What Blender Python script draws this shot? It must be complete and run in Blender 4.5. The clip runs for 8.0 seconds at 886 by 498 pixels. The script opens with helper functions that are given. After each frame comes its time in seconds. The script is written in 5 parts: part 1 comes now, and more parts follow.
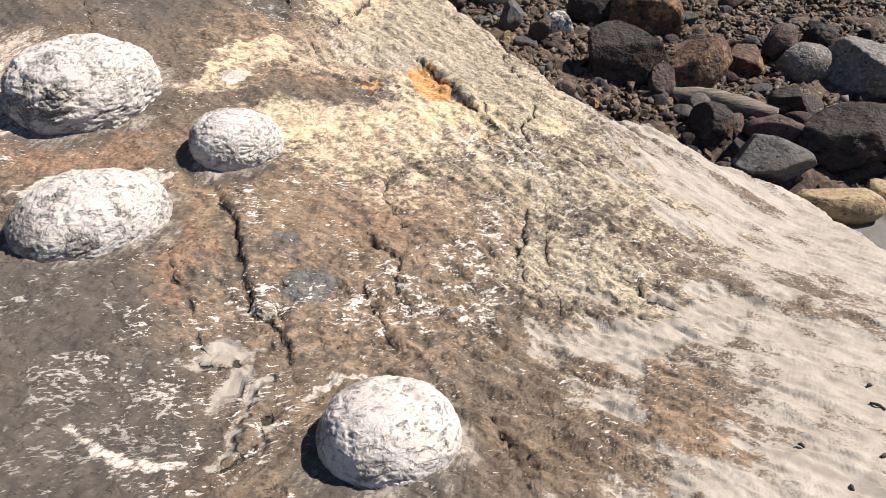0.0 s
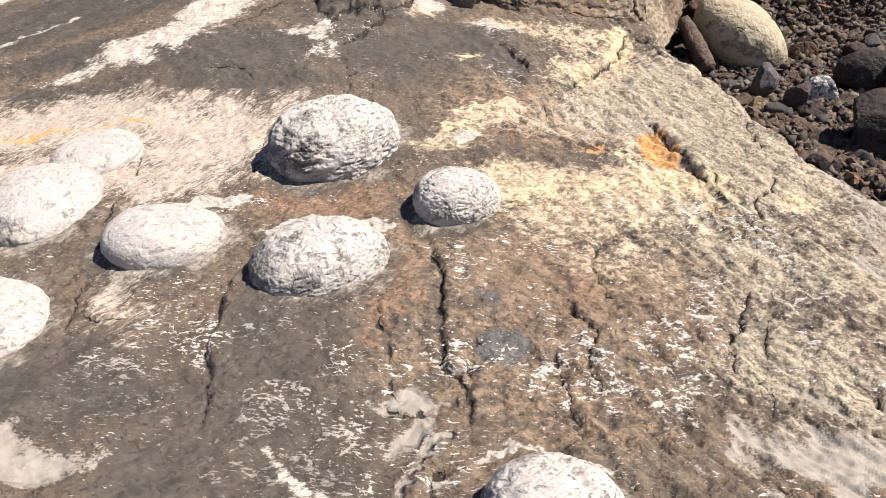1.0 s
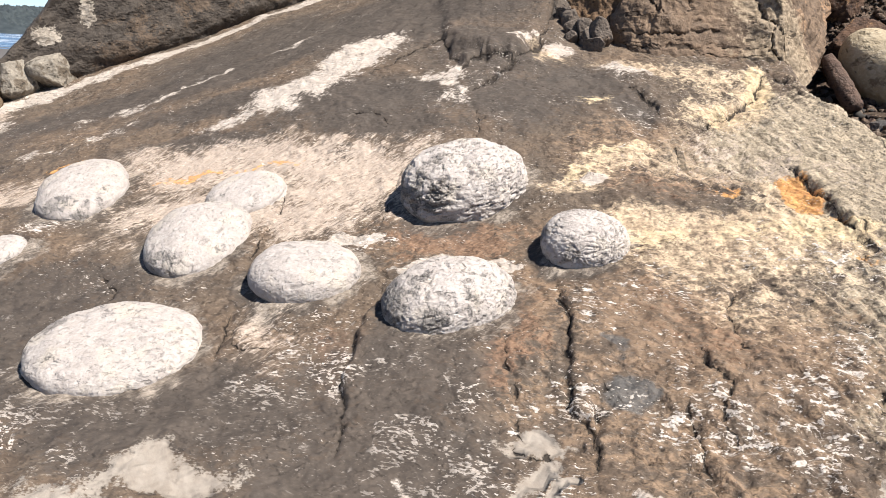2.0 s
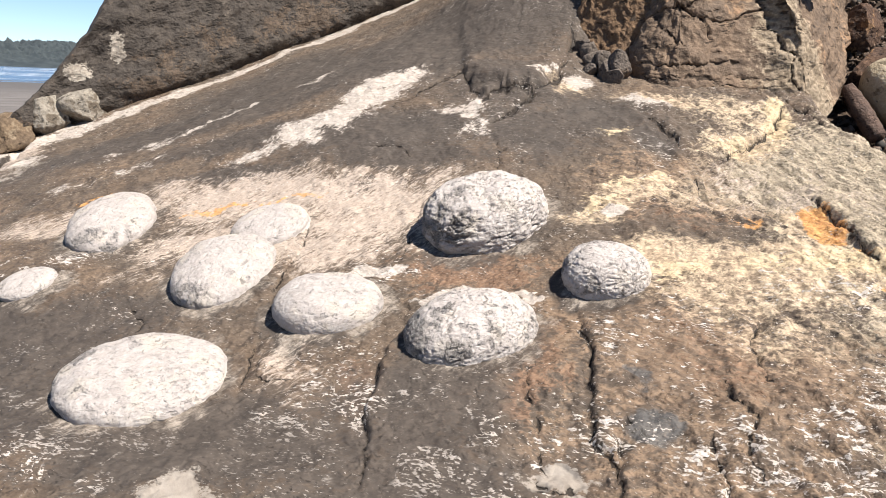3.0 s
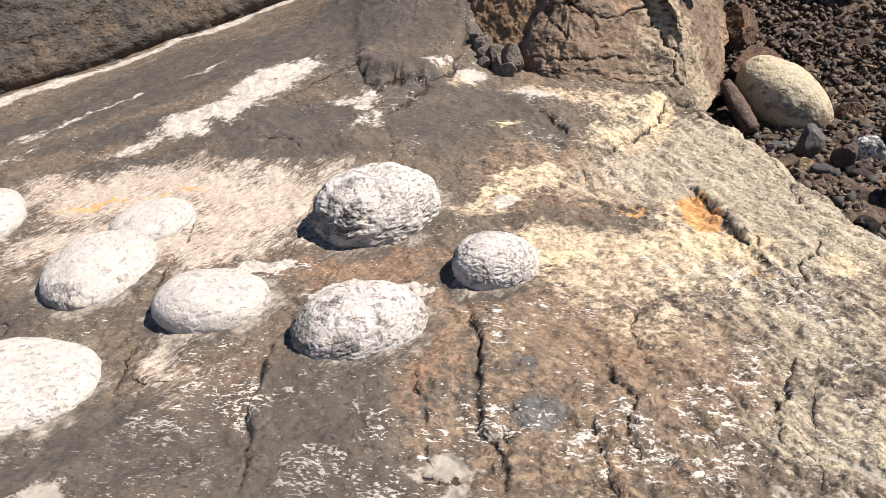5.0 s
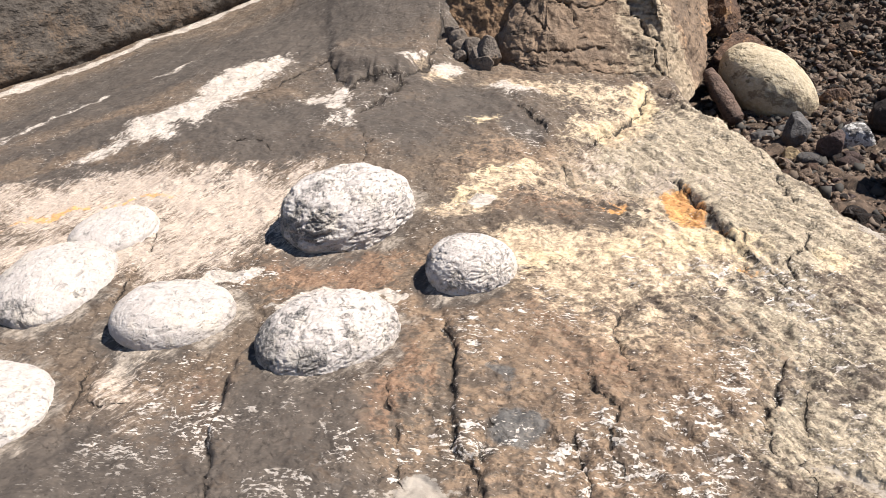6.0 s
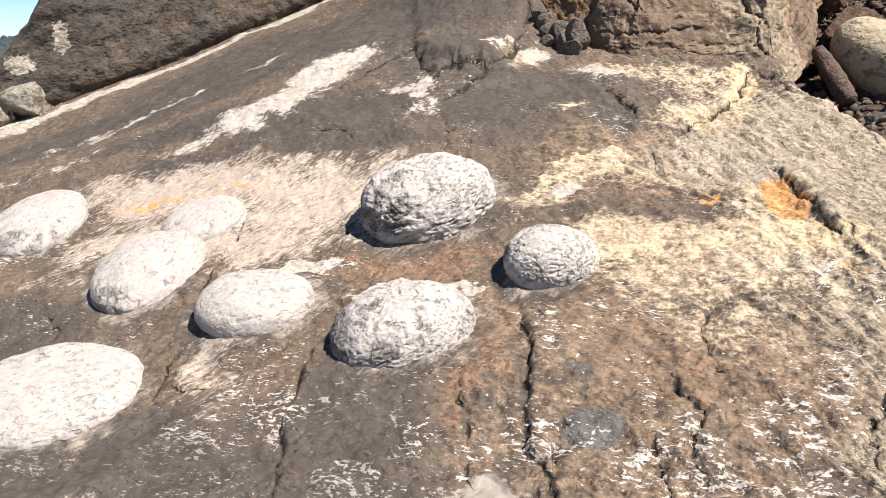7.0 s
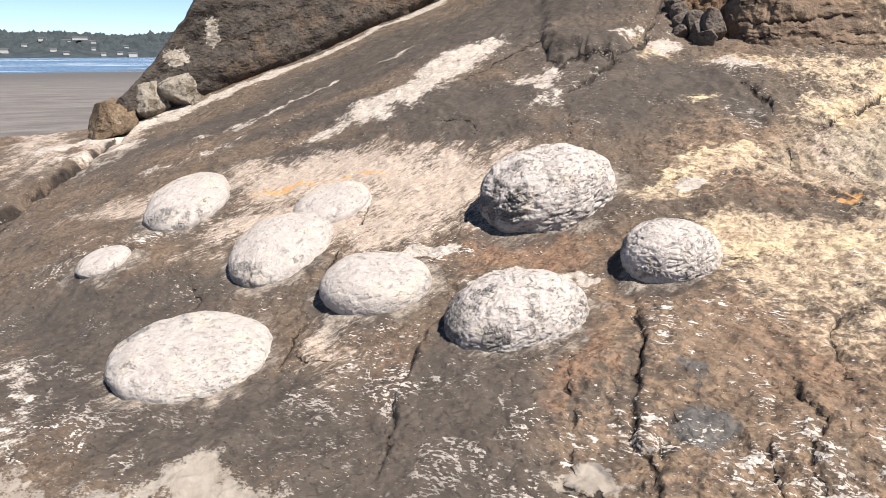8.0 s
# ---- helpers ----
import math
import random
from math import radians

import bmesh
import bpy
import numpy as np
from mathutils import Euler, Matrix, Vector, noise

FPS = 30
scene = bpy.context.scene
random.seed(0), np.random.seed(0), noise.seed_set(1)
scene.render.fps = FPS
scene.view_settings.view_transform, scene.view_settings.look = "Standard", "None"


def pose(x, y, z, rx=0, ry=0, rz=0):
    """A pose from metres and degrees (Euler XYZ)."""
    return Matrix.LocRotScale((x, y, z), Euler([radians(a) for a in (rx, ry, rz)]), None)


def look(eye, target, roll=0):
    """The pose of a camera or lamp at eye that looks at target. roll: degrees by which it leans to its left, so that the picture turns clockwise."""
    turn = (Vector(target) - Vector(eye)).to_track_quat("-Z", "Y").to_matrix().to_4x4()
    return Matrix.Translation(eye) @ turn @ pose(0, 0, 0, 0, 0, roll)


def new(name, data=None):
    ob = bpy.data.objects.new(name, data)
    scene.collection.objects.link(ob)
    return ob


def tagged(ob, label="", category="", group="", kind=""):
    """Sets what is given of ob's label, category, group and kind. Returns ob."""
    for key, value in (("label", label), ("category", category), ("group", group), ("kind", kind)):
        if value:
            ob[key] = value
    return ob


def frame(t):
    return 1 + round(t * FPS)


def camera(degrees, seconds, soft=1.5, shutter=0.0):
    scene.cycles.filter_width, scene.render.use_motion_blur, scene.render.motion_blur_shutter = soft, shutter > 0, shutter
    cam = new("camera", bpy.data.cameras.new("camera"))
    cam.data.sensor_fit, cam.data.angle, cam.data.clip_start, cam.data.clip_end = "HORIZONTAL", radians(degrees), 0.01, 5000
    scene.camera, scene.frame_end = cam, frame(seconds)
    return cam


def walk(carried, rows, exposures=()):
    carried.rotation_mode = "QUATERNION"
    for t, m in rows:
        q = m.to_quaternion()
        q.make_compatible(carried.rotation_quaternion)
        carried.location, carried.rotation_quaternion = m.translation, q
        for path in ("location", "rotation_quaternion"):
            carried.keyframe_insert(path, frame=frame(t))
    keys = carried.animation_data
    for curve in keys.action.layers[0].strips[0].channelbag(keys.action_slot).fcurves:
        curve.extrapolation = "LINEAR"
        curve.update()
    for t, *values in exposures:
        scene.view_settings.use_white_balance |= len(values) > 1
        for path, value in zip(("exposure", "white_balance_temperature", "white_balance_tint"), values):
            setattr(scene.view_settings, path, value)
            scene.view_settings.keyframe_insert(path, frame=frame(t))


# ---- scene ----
cam = camera(63.2, 8.0, 0.7)
PATH = [
    (0, (0.076, 0.057, 1.565), (0.217, 1.904, 0.809), 4.1),
    (0.5, (0.172, 0.105, 1.587), (-0.076, 1.961, 0.886), 3.3),
    (0.8, (0.223, 0.106, 1.602), (-0.187, 1.947, 0.937), 2.7),
    (1, (0.228, 0.112, 1.609), (-0.29, 1.93, 0.957), 2.7),
    (1.5, (0.217, 0.076, 1.617), (-0.487, 1.845, 1.008), 1.9),
    (2, (0.203, 0.048, 1.634), (-0.635, 1.775, 1.075), 1.1),
    (2.2, (0.2, 0.042, 1.646), (-0.678, 1.756, 1.107), 0.7),
    (3.5, (0.213, 0.009, 1.664), (-0.683, 1.735, 1.196), 0.6),
    (4, (0.224, 0.009, 1.661), (-0.625, 1.758, 1.192), 0.9),
    (4.5, (0.259, 0.042, 1.644), (-0.514, 1.824, 1.168), 1.1),
    (5, (0.294, 0.093, 1.637), (-0.375, 1.912, 1.144), 1.3),
    (6.5, (0.324, 0.384, 1.638), (-0.334, 2.2, 1.122), -0.6),
    (7, (0.355, 0.41, 1.632), (-0.523, 2.126, 1.097), -1.6),
    (7.5, (0.394, 0.387, 1.623), (-0.664, 1.993, 1.071), -2.0),
    (8, (0.413, 0.367, 1.619), (-0.749, 1.902, 1.077), -1.9),
]
# the outcrop and the path lean a little together against the sea's level
OUT, ACROSS = Vector((-0.85, 0.527, 0)), Vector((-0.527, -0.85, 0))
TIP = Matrix.Translation((0.3, 0.2, 1.6)) @ Matrix.Rotation(radians(-1.8), 4, OUT) @ Matrix.Translation((-0.3, -0.2, -1.6))
walk(cam, [(t, TIP @ look(eye, target, roll)) for t, eye, target, roll in PATH], ((0, 1.17), (1, 1.15), (2, 1.09), (3.5, 1.11), (5, 1.16), (6.5, 1.22), (7, 1.17), (8, 1.03)))

# ---- world, sun ----
SUN = Vector((0.76, -0.06, 1.22)).normalized()
world = bpy.data.worlds.new("world")
scene.world = world
world.use_nodes = True
sky = world.node_tree.nodes.new("ShaderNodeTexSky")
sky.sky_type = "NISHITA"
sky.sun_disc = False
sky.sun_elevation = math.asin(SUN.z)
sky.sun_rotation = math.atan2(SUN.x, SUN.y)
sky.air_density, sky.dust_density, sky.ozone_density = 0.7, 0.0, 2.5
sky.altitude = 1500
back = world.node_tree.nodes["Background"]
back.inputs["Strength"].default_value = 0.072
world.node_tree.links.new(sky.outputs[0], back.inputs["Color"])
sun_data = bpy.data.lights.new("sun", "SUN")
sun_data.energy, sun_data.angle, sun_data.color = 5.0, radians(0.53), (1.0, 0.95, 0.88)
new("sun", sun_data).matrix_world = look(SUN * 30, (0, 0, 0))


# ---- noise ----
def lattice(ix, iy, seed):
    h = (ix.astype(np.int64) * 374761393 + iy.astype(np.int64) * 668265263 + seed * 2147483647) & 0xFFFFFFFF
    h = ((h ^ (h >> 13)) * 1274126177) & 0xFFFFFFFF
    return ((h ^ (h >> 16)) & 0xFFFF) / 65535.0


def vnoise(x, y, seed=0):
    """Smooth noise from -1 to 1 at unit size."""
    ix, iy = np.floor(x), np.floor(y)
    fx, fy = x - ix, y - iy
    a = lattice(ix, iy, seed) * 6.2832
    b = lattice(ix + 1, iy, seed) * 6.2832
    c = lattice(ix, iy + 1, seed) * 6.2832
    d = lattice(ix + 1, iy + 1, seed) * 6.2832
    ux, uy = fx * fx * fx * (fx * (fx * 6 - 15) + 10), fy * fy * fy * (fy * (fy * 6 - 15) + 10)
    na = np.cos(a) * fx + np.sin(a) * fy
    nb = np.cos(b) * (fx - 1) + np.sin(b) * fy
    nc = np.cos(c) * fx + np.sin(c) * (fy - 1)
    ne = np.cos(d) * (fx - 1) + np.sin(d) * (fy - 1)
    return 1.5 * ((na * (1 - ux) + nb * ux) * (1 - uy) + (nc * (1 - ux) + ne * ux) * uy)


def fbm(x, y, octaves=4, seed=0, gain=0.5):
    total, amp = 0, 1.0
    for k in range(octaves):
        total = total + amp * vnoise(x * 2 ** k + 17.3 * k, y * 2 ** k - 9.1 * k, seed + k)
        amp *= gain
    return total


def turned(x, y, deg):
    c, s = math.cos(radians(deg)), math.sin(radians(deg))
    return c * x + s * y, -s * x + c * y


# ---- large forms ----
def S(v):
    return 1 / (1 + np.exp(-np.clip(v, -30, 30)))


def smax(a, b, k):
    return (a + b) / 2 + np.sqrt((a - b) ** 2 + k * k) / 2


def base_height(x, y):
    """The slab's large form: a tilted bed with a swelling, falling off to both sides and to the sand in front."""
    z = -0.717 - 0.0096 * x + 0.3397 * y
    z = z + 0.27 * np.exp(-((x + 3.2) / 1.7) ** 2) * S((y - 4.75) / 0.42)
    z = z - 0.25 * S((-x - 5.9) / 0.5) + 0.09 * np.exp(-((x + 4.2) / 0.8) ** 2 - ((y - 2.7) / .5) ** 2)
    z = z - 0.17 * S((x + 0.45) / 0.25) * S((y - 4.75) / 0.25)
    z = z - 0.30 * np.maximum(x - 1.0, 0) ** 1.3 * S((y-3)/.8)
    z = smax(z, 0.10 + 0.06 * np.clip(x, -1, 3), 0.10)
    return z


def ground_height(x, y):
    """Beach sand, with the rubble bank rising behind the slab's far flank."""
    u = -0.85 * x + 0.53 * y
    z = -0.05 - 0.25 * S((u - 6.5) / 0.8) - 0.0032 * np.clip(u - 30, 0, 400)
    lip = np.clip(y - 4.3, 0, 4.4)
    bank = 0.14 + 0.30 * lip + 0.85 * np.clip(y - 8.7, 0, 4) + 0.2 * np.clip(y - 12.7, 0, 10) + 0.03 * np.clip(x - 2, -2, 12)
    bank = bank + 0.20 * np.exp(-((x - 1.1) / 0.8) ** 2) * S((6.2 - y) / 0.4)
    w = S((y - 3.9) / 0.22) * S((x + 0.6) / 0.3)
    return z * (1 - w) + bank * w


# ---- node helpers ----
def put(nt, socket, value):
    if isinstance(value, bpy.types.NodeSocket):
        nt.links.new(value, socket)
    elif isinstance(value, tuple) and len(value) == 3 and socket.type == "RGBA":
        socket.default_value = (*value, 1)
    else:
        socket.default_value = value


def material(name):
    m = bpy.data.materials.new(name)
    m.use_nodes = True
    nt = m.node_tree
    return m, nt, nt.nodes["Principled BSDF"]


def coords(nt):
    return nt.nodes.new("ShaderNodeTexCoord").outputs["Object"]


def mapped(nt, vec, scale=(1, 1, 1), rot=(0, 0, 0)):
    """Turned first, then scaled."""
    if any(rot):
        r = nt.nodes.new("ShaderNodeMapping")
        put(nt, r.inputs["Vector"], vec)
        r.inputs["Rotation"].default_value = [radians(a) for a in rot]
        vec = r.outputs[0]
    n = nt.nodes.new("ShaderNodeMapping")
    put(nt, n.inputs["Vector"], vec)
    n.inputs["Scale"].default_value = scale
    return n.outputs[0]


def noisy(nt, vec, scale, detail=6.0, rough=0.6, warp=0.0):
    n = nt.nodes.new("ShaderNodeTexNoise")
    put(nt, n.inputs["Vector"], vec)
    n.inputs["Scale"].default_value = scale
    n.inputs["Detail"].default_value = detail
    n.inputs["Roughness"].default_value = rough
    n.inputs["Distortion"].default_value = warp
    return n.outputs["Fac"]


def calc(nt, op, a, b=0.0, clamp=False):
    n = nt.nodes.new("ShaderNodeMath")
    n.operation, n.use_clamp = op, clamp
    put(nt, n.inputs[0], a)
    put(nt, n.inputs[1], b)
    return n.outputs[0]


def span(nt, value, lo, hi, to_lo=0.0, to_hi=1.0):
    n = nt.nodes.new("ShaderNodeMapRange")
    n.interpolation_type = "SMOOTHSTEP"
    put(nt, n.inputs["Value"], value)
    n.inputs["From Min"].default_value = lo
    n.inputs["From Max"].default_value = hi
    n.inputs["To Min"].default_value = to_lo
    n.inputs["To Max"].default_value = to_hi
    return n.outputs["Result"]


def blend(nt, fac, a, b, how="MIX"):
    n = nt.nodes.new("ShaderNodeMix")
    n.data_type, n.blend_type = "RGBA", how
    put(nt, n.inputs["Factor"], fac)
    put(nt, n.inputs[6], a)
    put(nt, n.inputs[7], b)
    return n.outputs[2]


def relief(nt, bsdf, height, strength, distance):
    n = nt.nodes.new("ShaderNodeBump")
    n.inputs["Strength"].default_value = strength
    n.inputs["Distance"].default_value = distance
    put(nt, n.inputs["Height"], height)
    nt.links.new(n.outputs[0], bsdf.inputs["Normal"])


def stains(nt, name):
    n = nt.nodes.new("ShaderNodeAttribute")
    n.attribute_name = name
    s = nt.nodes.new("ShaderNodeSeparateColor")
    nt.links.new(n.outputs["Color"], s.inputs[0])
    return s.outputs[0], s.outputs[1], s.outputs[2], n.outputs["Alpha"]


# ---- materials ----
def slab_material():
    m, nt, p = material("weathered_sandstone")
    co = coords(nt)
    white, tan, orange, dark = stains(nt, "stain_a")
    sand, green, brown, fleck = stains(nt, "stain_b")
    pink, dust, gape, aside = stains(nt, "stain_c")
    vein, yellow, red, slate = stains(nt, "stain_d")
    lie = mapped(nt, co, (1.0, 1.7, 1.4), (0, 0, -14))
    dip = mapped(nt, co, (1.0, 3.6, 2.6), (0, 0, -70))
    flank = mapped(nt, co, (1.0, 2.4, 2.0), (0, 0, 44))
    broad = span(nt, noisy(nt, co, 1.7, 4, 0.55, 0.4), 0.33, 0.67)
    patch = span(nt, noisy(nt, co, 4.5, 5, 0.55, 0.5), 0.35, 0.65)
    lain = mapped(nt, co, (1.0, 1.35, 1.2), (0, 0, -14))
    mid = span(nt, noisy(nt, lain, 10, 4, 0.58, 0.5), 0.37, 0.63)
    fine = span(nt, noisy(nt, lain, 26, 3, 0.55, 0.4), 0.37, 0.63)
    tiny = span(nt, noisy(nt, lain, 70, 2, 0.5), 0.34, 0.66)
    comb = span(nt, noisy(nt, dip, 13, 5, 0.60, 0.5), 0.30, 0.70)
    sheaf = span(nt, noisy(nt, flank, 12, 6, 0.66, 0.4), 0.36, 0.64)
    grain = span(nt, noisy(nt, co, 260, 2, 0.6), 0.35, 0.65)
    edge = calc(nt, "ADD", calc(nt, "MULTIPLY", calc(nt, "SUBTRACT", mid, 0.5), 0.46), calc(nt, "MULTIPLY", calc(nt, "SUBTRACT", fine, 0.5), 0.44))
    edge = calc(nt, "ADD", edge, calc(nt, "MULTIPLY", calc(nt, "SUBTRACT", tiny, 0.5), 0.16))
    slope = calc(nt, "ADD", calc(nt, "MULTIPLY", calc(nt, "SUBTRACT", comb, 0.5), 0.75), calc(nt, "MULTIPLY", calc(nt, "SUBTRACT", patch, 0.5), 0.5))
    slope = calc(nt, "ADD", slope, calc(nt, "MULTIPLY", calc(nt, "SUBTRACT", tiny, 0.5), 0.20))

    def worn(mask, lo=0.35, hi=0.65, weight=1.0, most=1.0, by=edge):
        shift = calc(nt, "ADD", mask, calc(nt, "MULTIPLY", by, weight))
        return calc(nt, "MULTIPLY", span(nt, shift, lo, hi, 0.0, most), span(nt, mask, 0.02, 0.2))

    mottle = calc(nt, "ADD", calc(nt, "MULTIPLY", patch, 0.30), calc(nt, "MULTIPLY", calc(nt, "ADD", mid, fine), 0.35))
    speckle = calc(nt, "ADD", calc(nt, "MULTIPLY", mid, 0.45), calc(nt, "ADD", calc(nt, "MULTIPLY", fine, 0.35), calc(nt, "MULTIPLY", tiny, 0.20)))
    combed = calc(nt, "ADD", calc(nt, "MULTIPLY", comb, 0.65), calc(nt, "MULTIPLY", tiny, 0.35))
    sheaves = calc(nt, "ADD", calc(nt, "MULTIPLY", sheaf, 0.5), calc(nt, "MULTIPLY", calc(nt, "ADD", mid, tiny), 0.25))
    # grey-brown stone, with redder beds in broad drifts
    col = blend(nt, mottle, (0.054, 0.040, 0.030), (0.142, 0.107, 0.078))
    col = blend(nt, calc(nt, "MULTIPLY", broad, 0.8), col, blend(nt, mottle, (0.066, 0.045, 0.031), (0.200, 0.137, 0.090)))
    col = blend(nt, worn(green, 0.2, 0.7, 0.8, 0.92), col, blend(nt, sheaves, (0.185, 0.150, 0.106), (0.50, 0.412, 0.298)))
    col = blend(nt, worn(brown, 0.25, 0.9, 0.9, 0.85), col, blend(nt, mottle, (0.091, 0.059, 0.038), (0.292, 0.199, 0.130)))
    col = blend(nt, worn(red, 0.25, 0.85, 0.9, 0.9), col, blend(nt, combed, (0.094, 0.053, 0.033), (0.275, 0.166, 0.104)))
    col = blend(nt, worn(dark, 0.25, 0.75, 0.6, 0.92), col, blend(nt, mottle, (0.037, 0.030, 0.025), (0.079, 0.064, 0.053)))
    col = blend(nt, worn(slate, 0.3, 0.8, 0.6, 0.9), col, blend(nt, mottle, (0.054, 0.052, 0.051), (0.112, 0.107, 0.101)))
    col = blend(nt, worn(tan, 0.10, 0.90, 0.70, 0.95), col, blend(nt, speckle, (0.385, 0.277, 0.178), (0.60, 0.474, 0.330)))
    col = blend(nt, worn(yellow, 0.22, 0.75, 0.7, 0.95), col, blend(nt, speckle, (0.45, 0.335, 0.197), (0.60, 0.478, 0.312)))
    col = blend(nt, worn(pink, 0.15, 0.85, 0.9, 0.95, slope), col, blend(nt, combed, (0.29, 0.222, 0.174), (0.455, 0.378, 0.310)))
    col = blend(nt, worn(dust, 0.1, 0.9, 0.7, 0.75, slope), col, blend(nt, speckle, (0.22, 0.180, 0.142), (0.44, 0.375, 0.31)))
    col = blend(nt, worn(orange, 0.3, 0.7, 0.7, 0.95), col, blend(nt, mottle, (0.33, 0.140, 0.040), (0.66, 0.36, 0.135)))
    # fine pale and dark grit
    gritty = mapped(nt, co, (1.0, 1.8, 1.4), (0, 0, -14))
    clean = calc(nt, "SUBTRACT", 1.0, calc(nt, "MULTIPLY", calc(nt, "MAXIMUM", dark, pink), 0.85), True)
    col = blend(nt, calc(nt, "MULTIPLY", span(nt, noisy(nt, gritty, 40, 3, 0.6), 0.565, 0.66, 0.0, 0.24), clean), col, blend(nt, broad, (0.29, 0.24, 0.195), (0.37, 0.275, 0.205)))
    col = blend(nt, calc(nt, "MULTIPLY", span(nt, noisy(nt, gritty, 30, 3, 0.6), 0.440, 0.35, 0.0, 0.34), clean), col, (0.046, 0.035, 0.027))
    blown = calc(nt, "ADD", calc(nt, "MULTIPLY", calc(nt, "SUBTRACT", patch, 0.5), 0.6), calc(nt, "MULTIPLY", calc(nt, "SUBTRACT", calc(nt, "MULTIPLY", calc(nt, "ADD", sheaf, tiny), 0.5), 0.5), 0.6))
    col = blend(nt, worn(sand, 0.36, 0.64, 1.0, 0.97, blown), col, blend(nt, calc(nt, "ADD", calc(nt, "MULTIPLY", patch, 0.5), calc(nt, "MULTIPLY", sheaf, 0.5)), (0.205, 0.171, 0.139), (0.295, 0.258, 0.218)))
    ragged = calc(nt, "ADD", calc(nt, "MULTIPLY", slope, 0.55), calc(nt, "MULTIPLY", edge, 0.55))
    col = blend(nt, worn(white, 0.30, 0.80, 1.0, 1.0, ragged), col, blend(nt, speckle, (0.335, 0.28, 0.232), (0.49, 0.432, 0.378)))
    # hair cracks and their lips, colour darkened for both dirt and shade
    hair = noisy(nt, lie, 24, 3, 0.6)
    off = calc(nt, "ADD", aside, calc(nt, "MULTIPLY", calc(nt, "SUBTRACT", hair, 0.5), 0.5))
    off = calc(nt, "ADD", off, calc(nt, "MULTIPLY", calc(nt, "SUBTRACT", noisy(nt, co, 90, 2, 0.6), 0.5), 0.16))
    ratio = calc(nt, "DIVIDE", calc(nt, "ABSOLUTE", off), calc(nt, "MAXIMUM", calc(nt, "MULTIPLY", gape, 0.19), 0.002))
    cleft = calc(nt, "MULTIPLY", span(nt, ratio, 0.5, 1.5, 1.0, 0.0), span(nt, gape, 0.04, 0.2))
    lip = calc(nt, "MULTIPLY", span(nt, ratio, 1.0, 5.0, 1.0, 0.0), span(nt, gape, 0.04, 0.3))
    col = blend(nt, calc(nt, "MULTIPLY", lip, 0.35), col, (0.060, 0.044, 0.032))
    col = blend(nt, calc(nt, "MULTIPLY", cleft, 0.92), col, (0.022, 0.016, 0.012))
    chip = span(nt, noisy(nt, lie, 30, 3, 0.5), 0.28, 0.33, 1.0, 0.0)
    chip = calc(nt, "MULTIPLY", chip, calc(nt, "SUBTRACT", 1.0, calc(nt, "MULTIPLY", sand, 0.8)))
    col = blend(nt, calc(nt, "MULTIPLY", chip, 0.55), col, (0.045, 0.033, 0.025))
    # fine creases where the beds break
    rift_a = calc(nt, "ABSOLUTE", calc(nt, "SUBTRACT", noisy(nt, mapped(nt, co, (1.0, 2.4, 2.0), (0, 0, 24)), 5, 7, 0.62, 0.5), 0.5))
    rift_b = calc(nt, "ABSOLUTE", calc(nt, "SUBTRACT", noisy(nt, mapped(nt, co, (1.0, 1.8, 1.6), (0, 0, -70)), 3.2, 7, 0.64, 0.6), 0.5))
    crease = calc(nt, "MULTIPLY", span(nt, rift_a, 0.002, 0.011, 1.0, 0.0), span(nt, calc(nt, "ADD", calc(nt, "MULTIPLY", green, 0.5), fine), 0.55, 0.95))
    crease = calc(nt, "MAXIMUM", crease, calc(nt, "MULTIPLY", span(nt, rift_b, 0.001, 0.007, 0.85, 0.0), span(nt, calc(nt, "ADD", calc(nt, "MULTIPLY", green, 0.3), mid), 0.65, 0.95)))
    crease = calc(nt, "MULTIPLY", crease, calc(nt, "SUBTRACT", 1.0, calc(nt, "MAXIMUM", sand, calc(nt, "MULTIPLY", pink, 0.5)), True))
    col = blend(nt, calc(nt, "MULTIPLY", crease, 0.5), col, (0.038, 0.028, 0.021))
    # thin salt flecks lying along the bedding, and curled veins of salt
    drift = span(nt, noisy(nt, co, 3.2, 4, 0.6, 0.5), 0.33, 0.67)
    flake = noisy(nt, mapped(nt, co, (1.0, 2.7, 2.0), (0, 0, -10)), 13, 5, 0.62, 0.5)
    tuft = noisy(nt, mapped(nt, co, (1.0, 2.5, 1.9), (0, 0, -14)), 36, 3, 0.60, 0.4)
    level = calc(nt, "ADD", flake, calc(nt, "MULTIPLY", calc(nt, "SUBTRACT", drift, 0.5), 0.14))
    level = calc(nt, "ADD", level, calc(nt, "MULTIPLY", calc(nt, "SUBTRACT", tuft, 0.5), 0.36))
    level = calc(nt, "ADD", level, calc(nt, "MULTIPLY", fleck, 0.150))
    salt = span(nt, level, 0.698, 0.75)
    small = calc(nt, "ADD", tuft, calc(nt, "MULTIPLY", fleck, 0.045))
    small = calc(nt, "ADD", small, calc(nt, "MULTIPLY", calc(nt, "SUBTRACT", drift, 0.5), 0.10))
    salt = calc(nt, "MAXIMUM", salt, span(nt, small, 0.655, 0.70, 0.0, 0.8))
    curl = calc(nt, "ABSOLUTE", calc(nt, "SUBTRACT", noisy(nt, mapped(nt, co, (1.0, 1.2, 1.1), (0, 0, 20)), 3.8, 5, 0.58, 0.7), 0.5))
    curl = calc(nt, "ADD", curl, calc(nt, "MULTIPLY", calc(nt, "SUBTRACT", 0.5, tuft), 0.20))
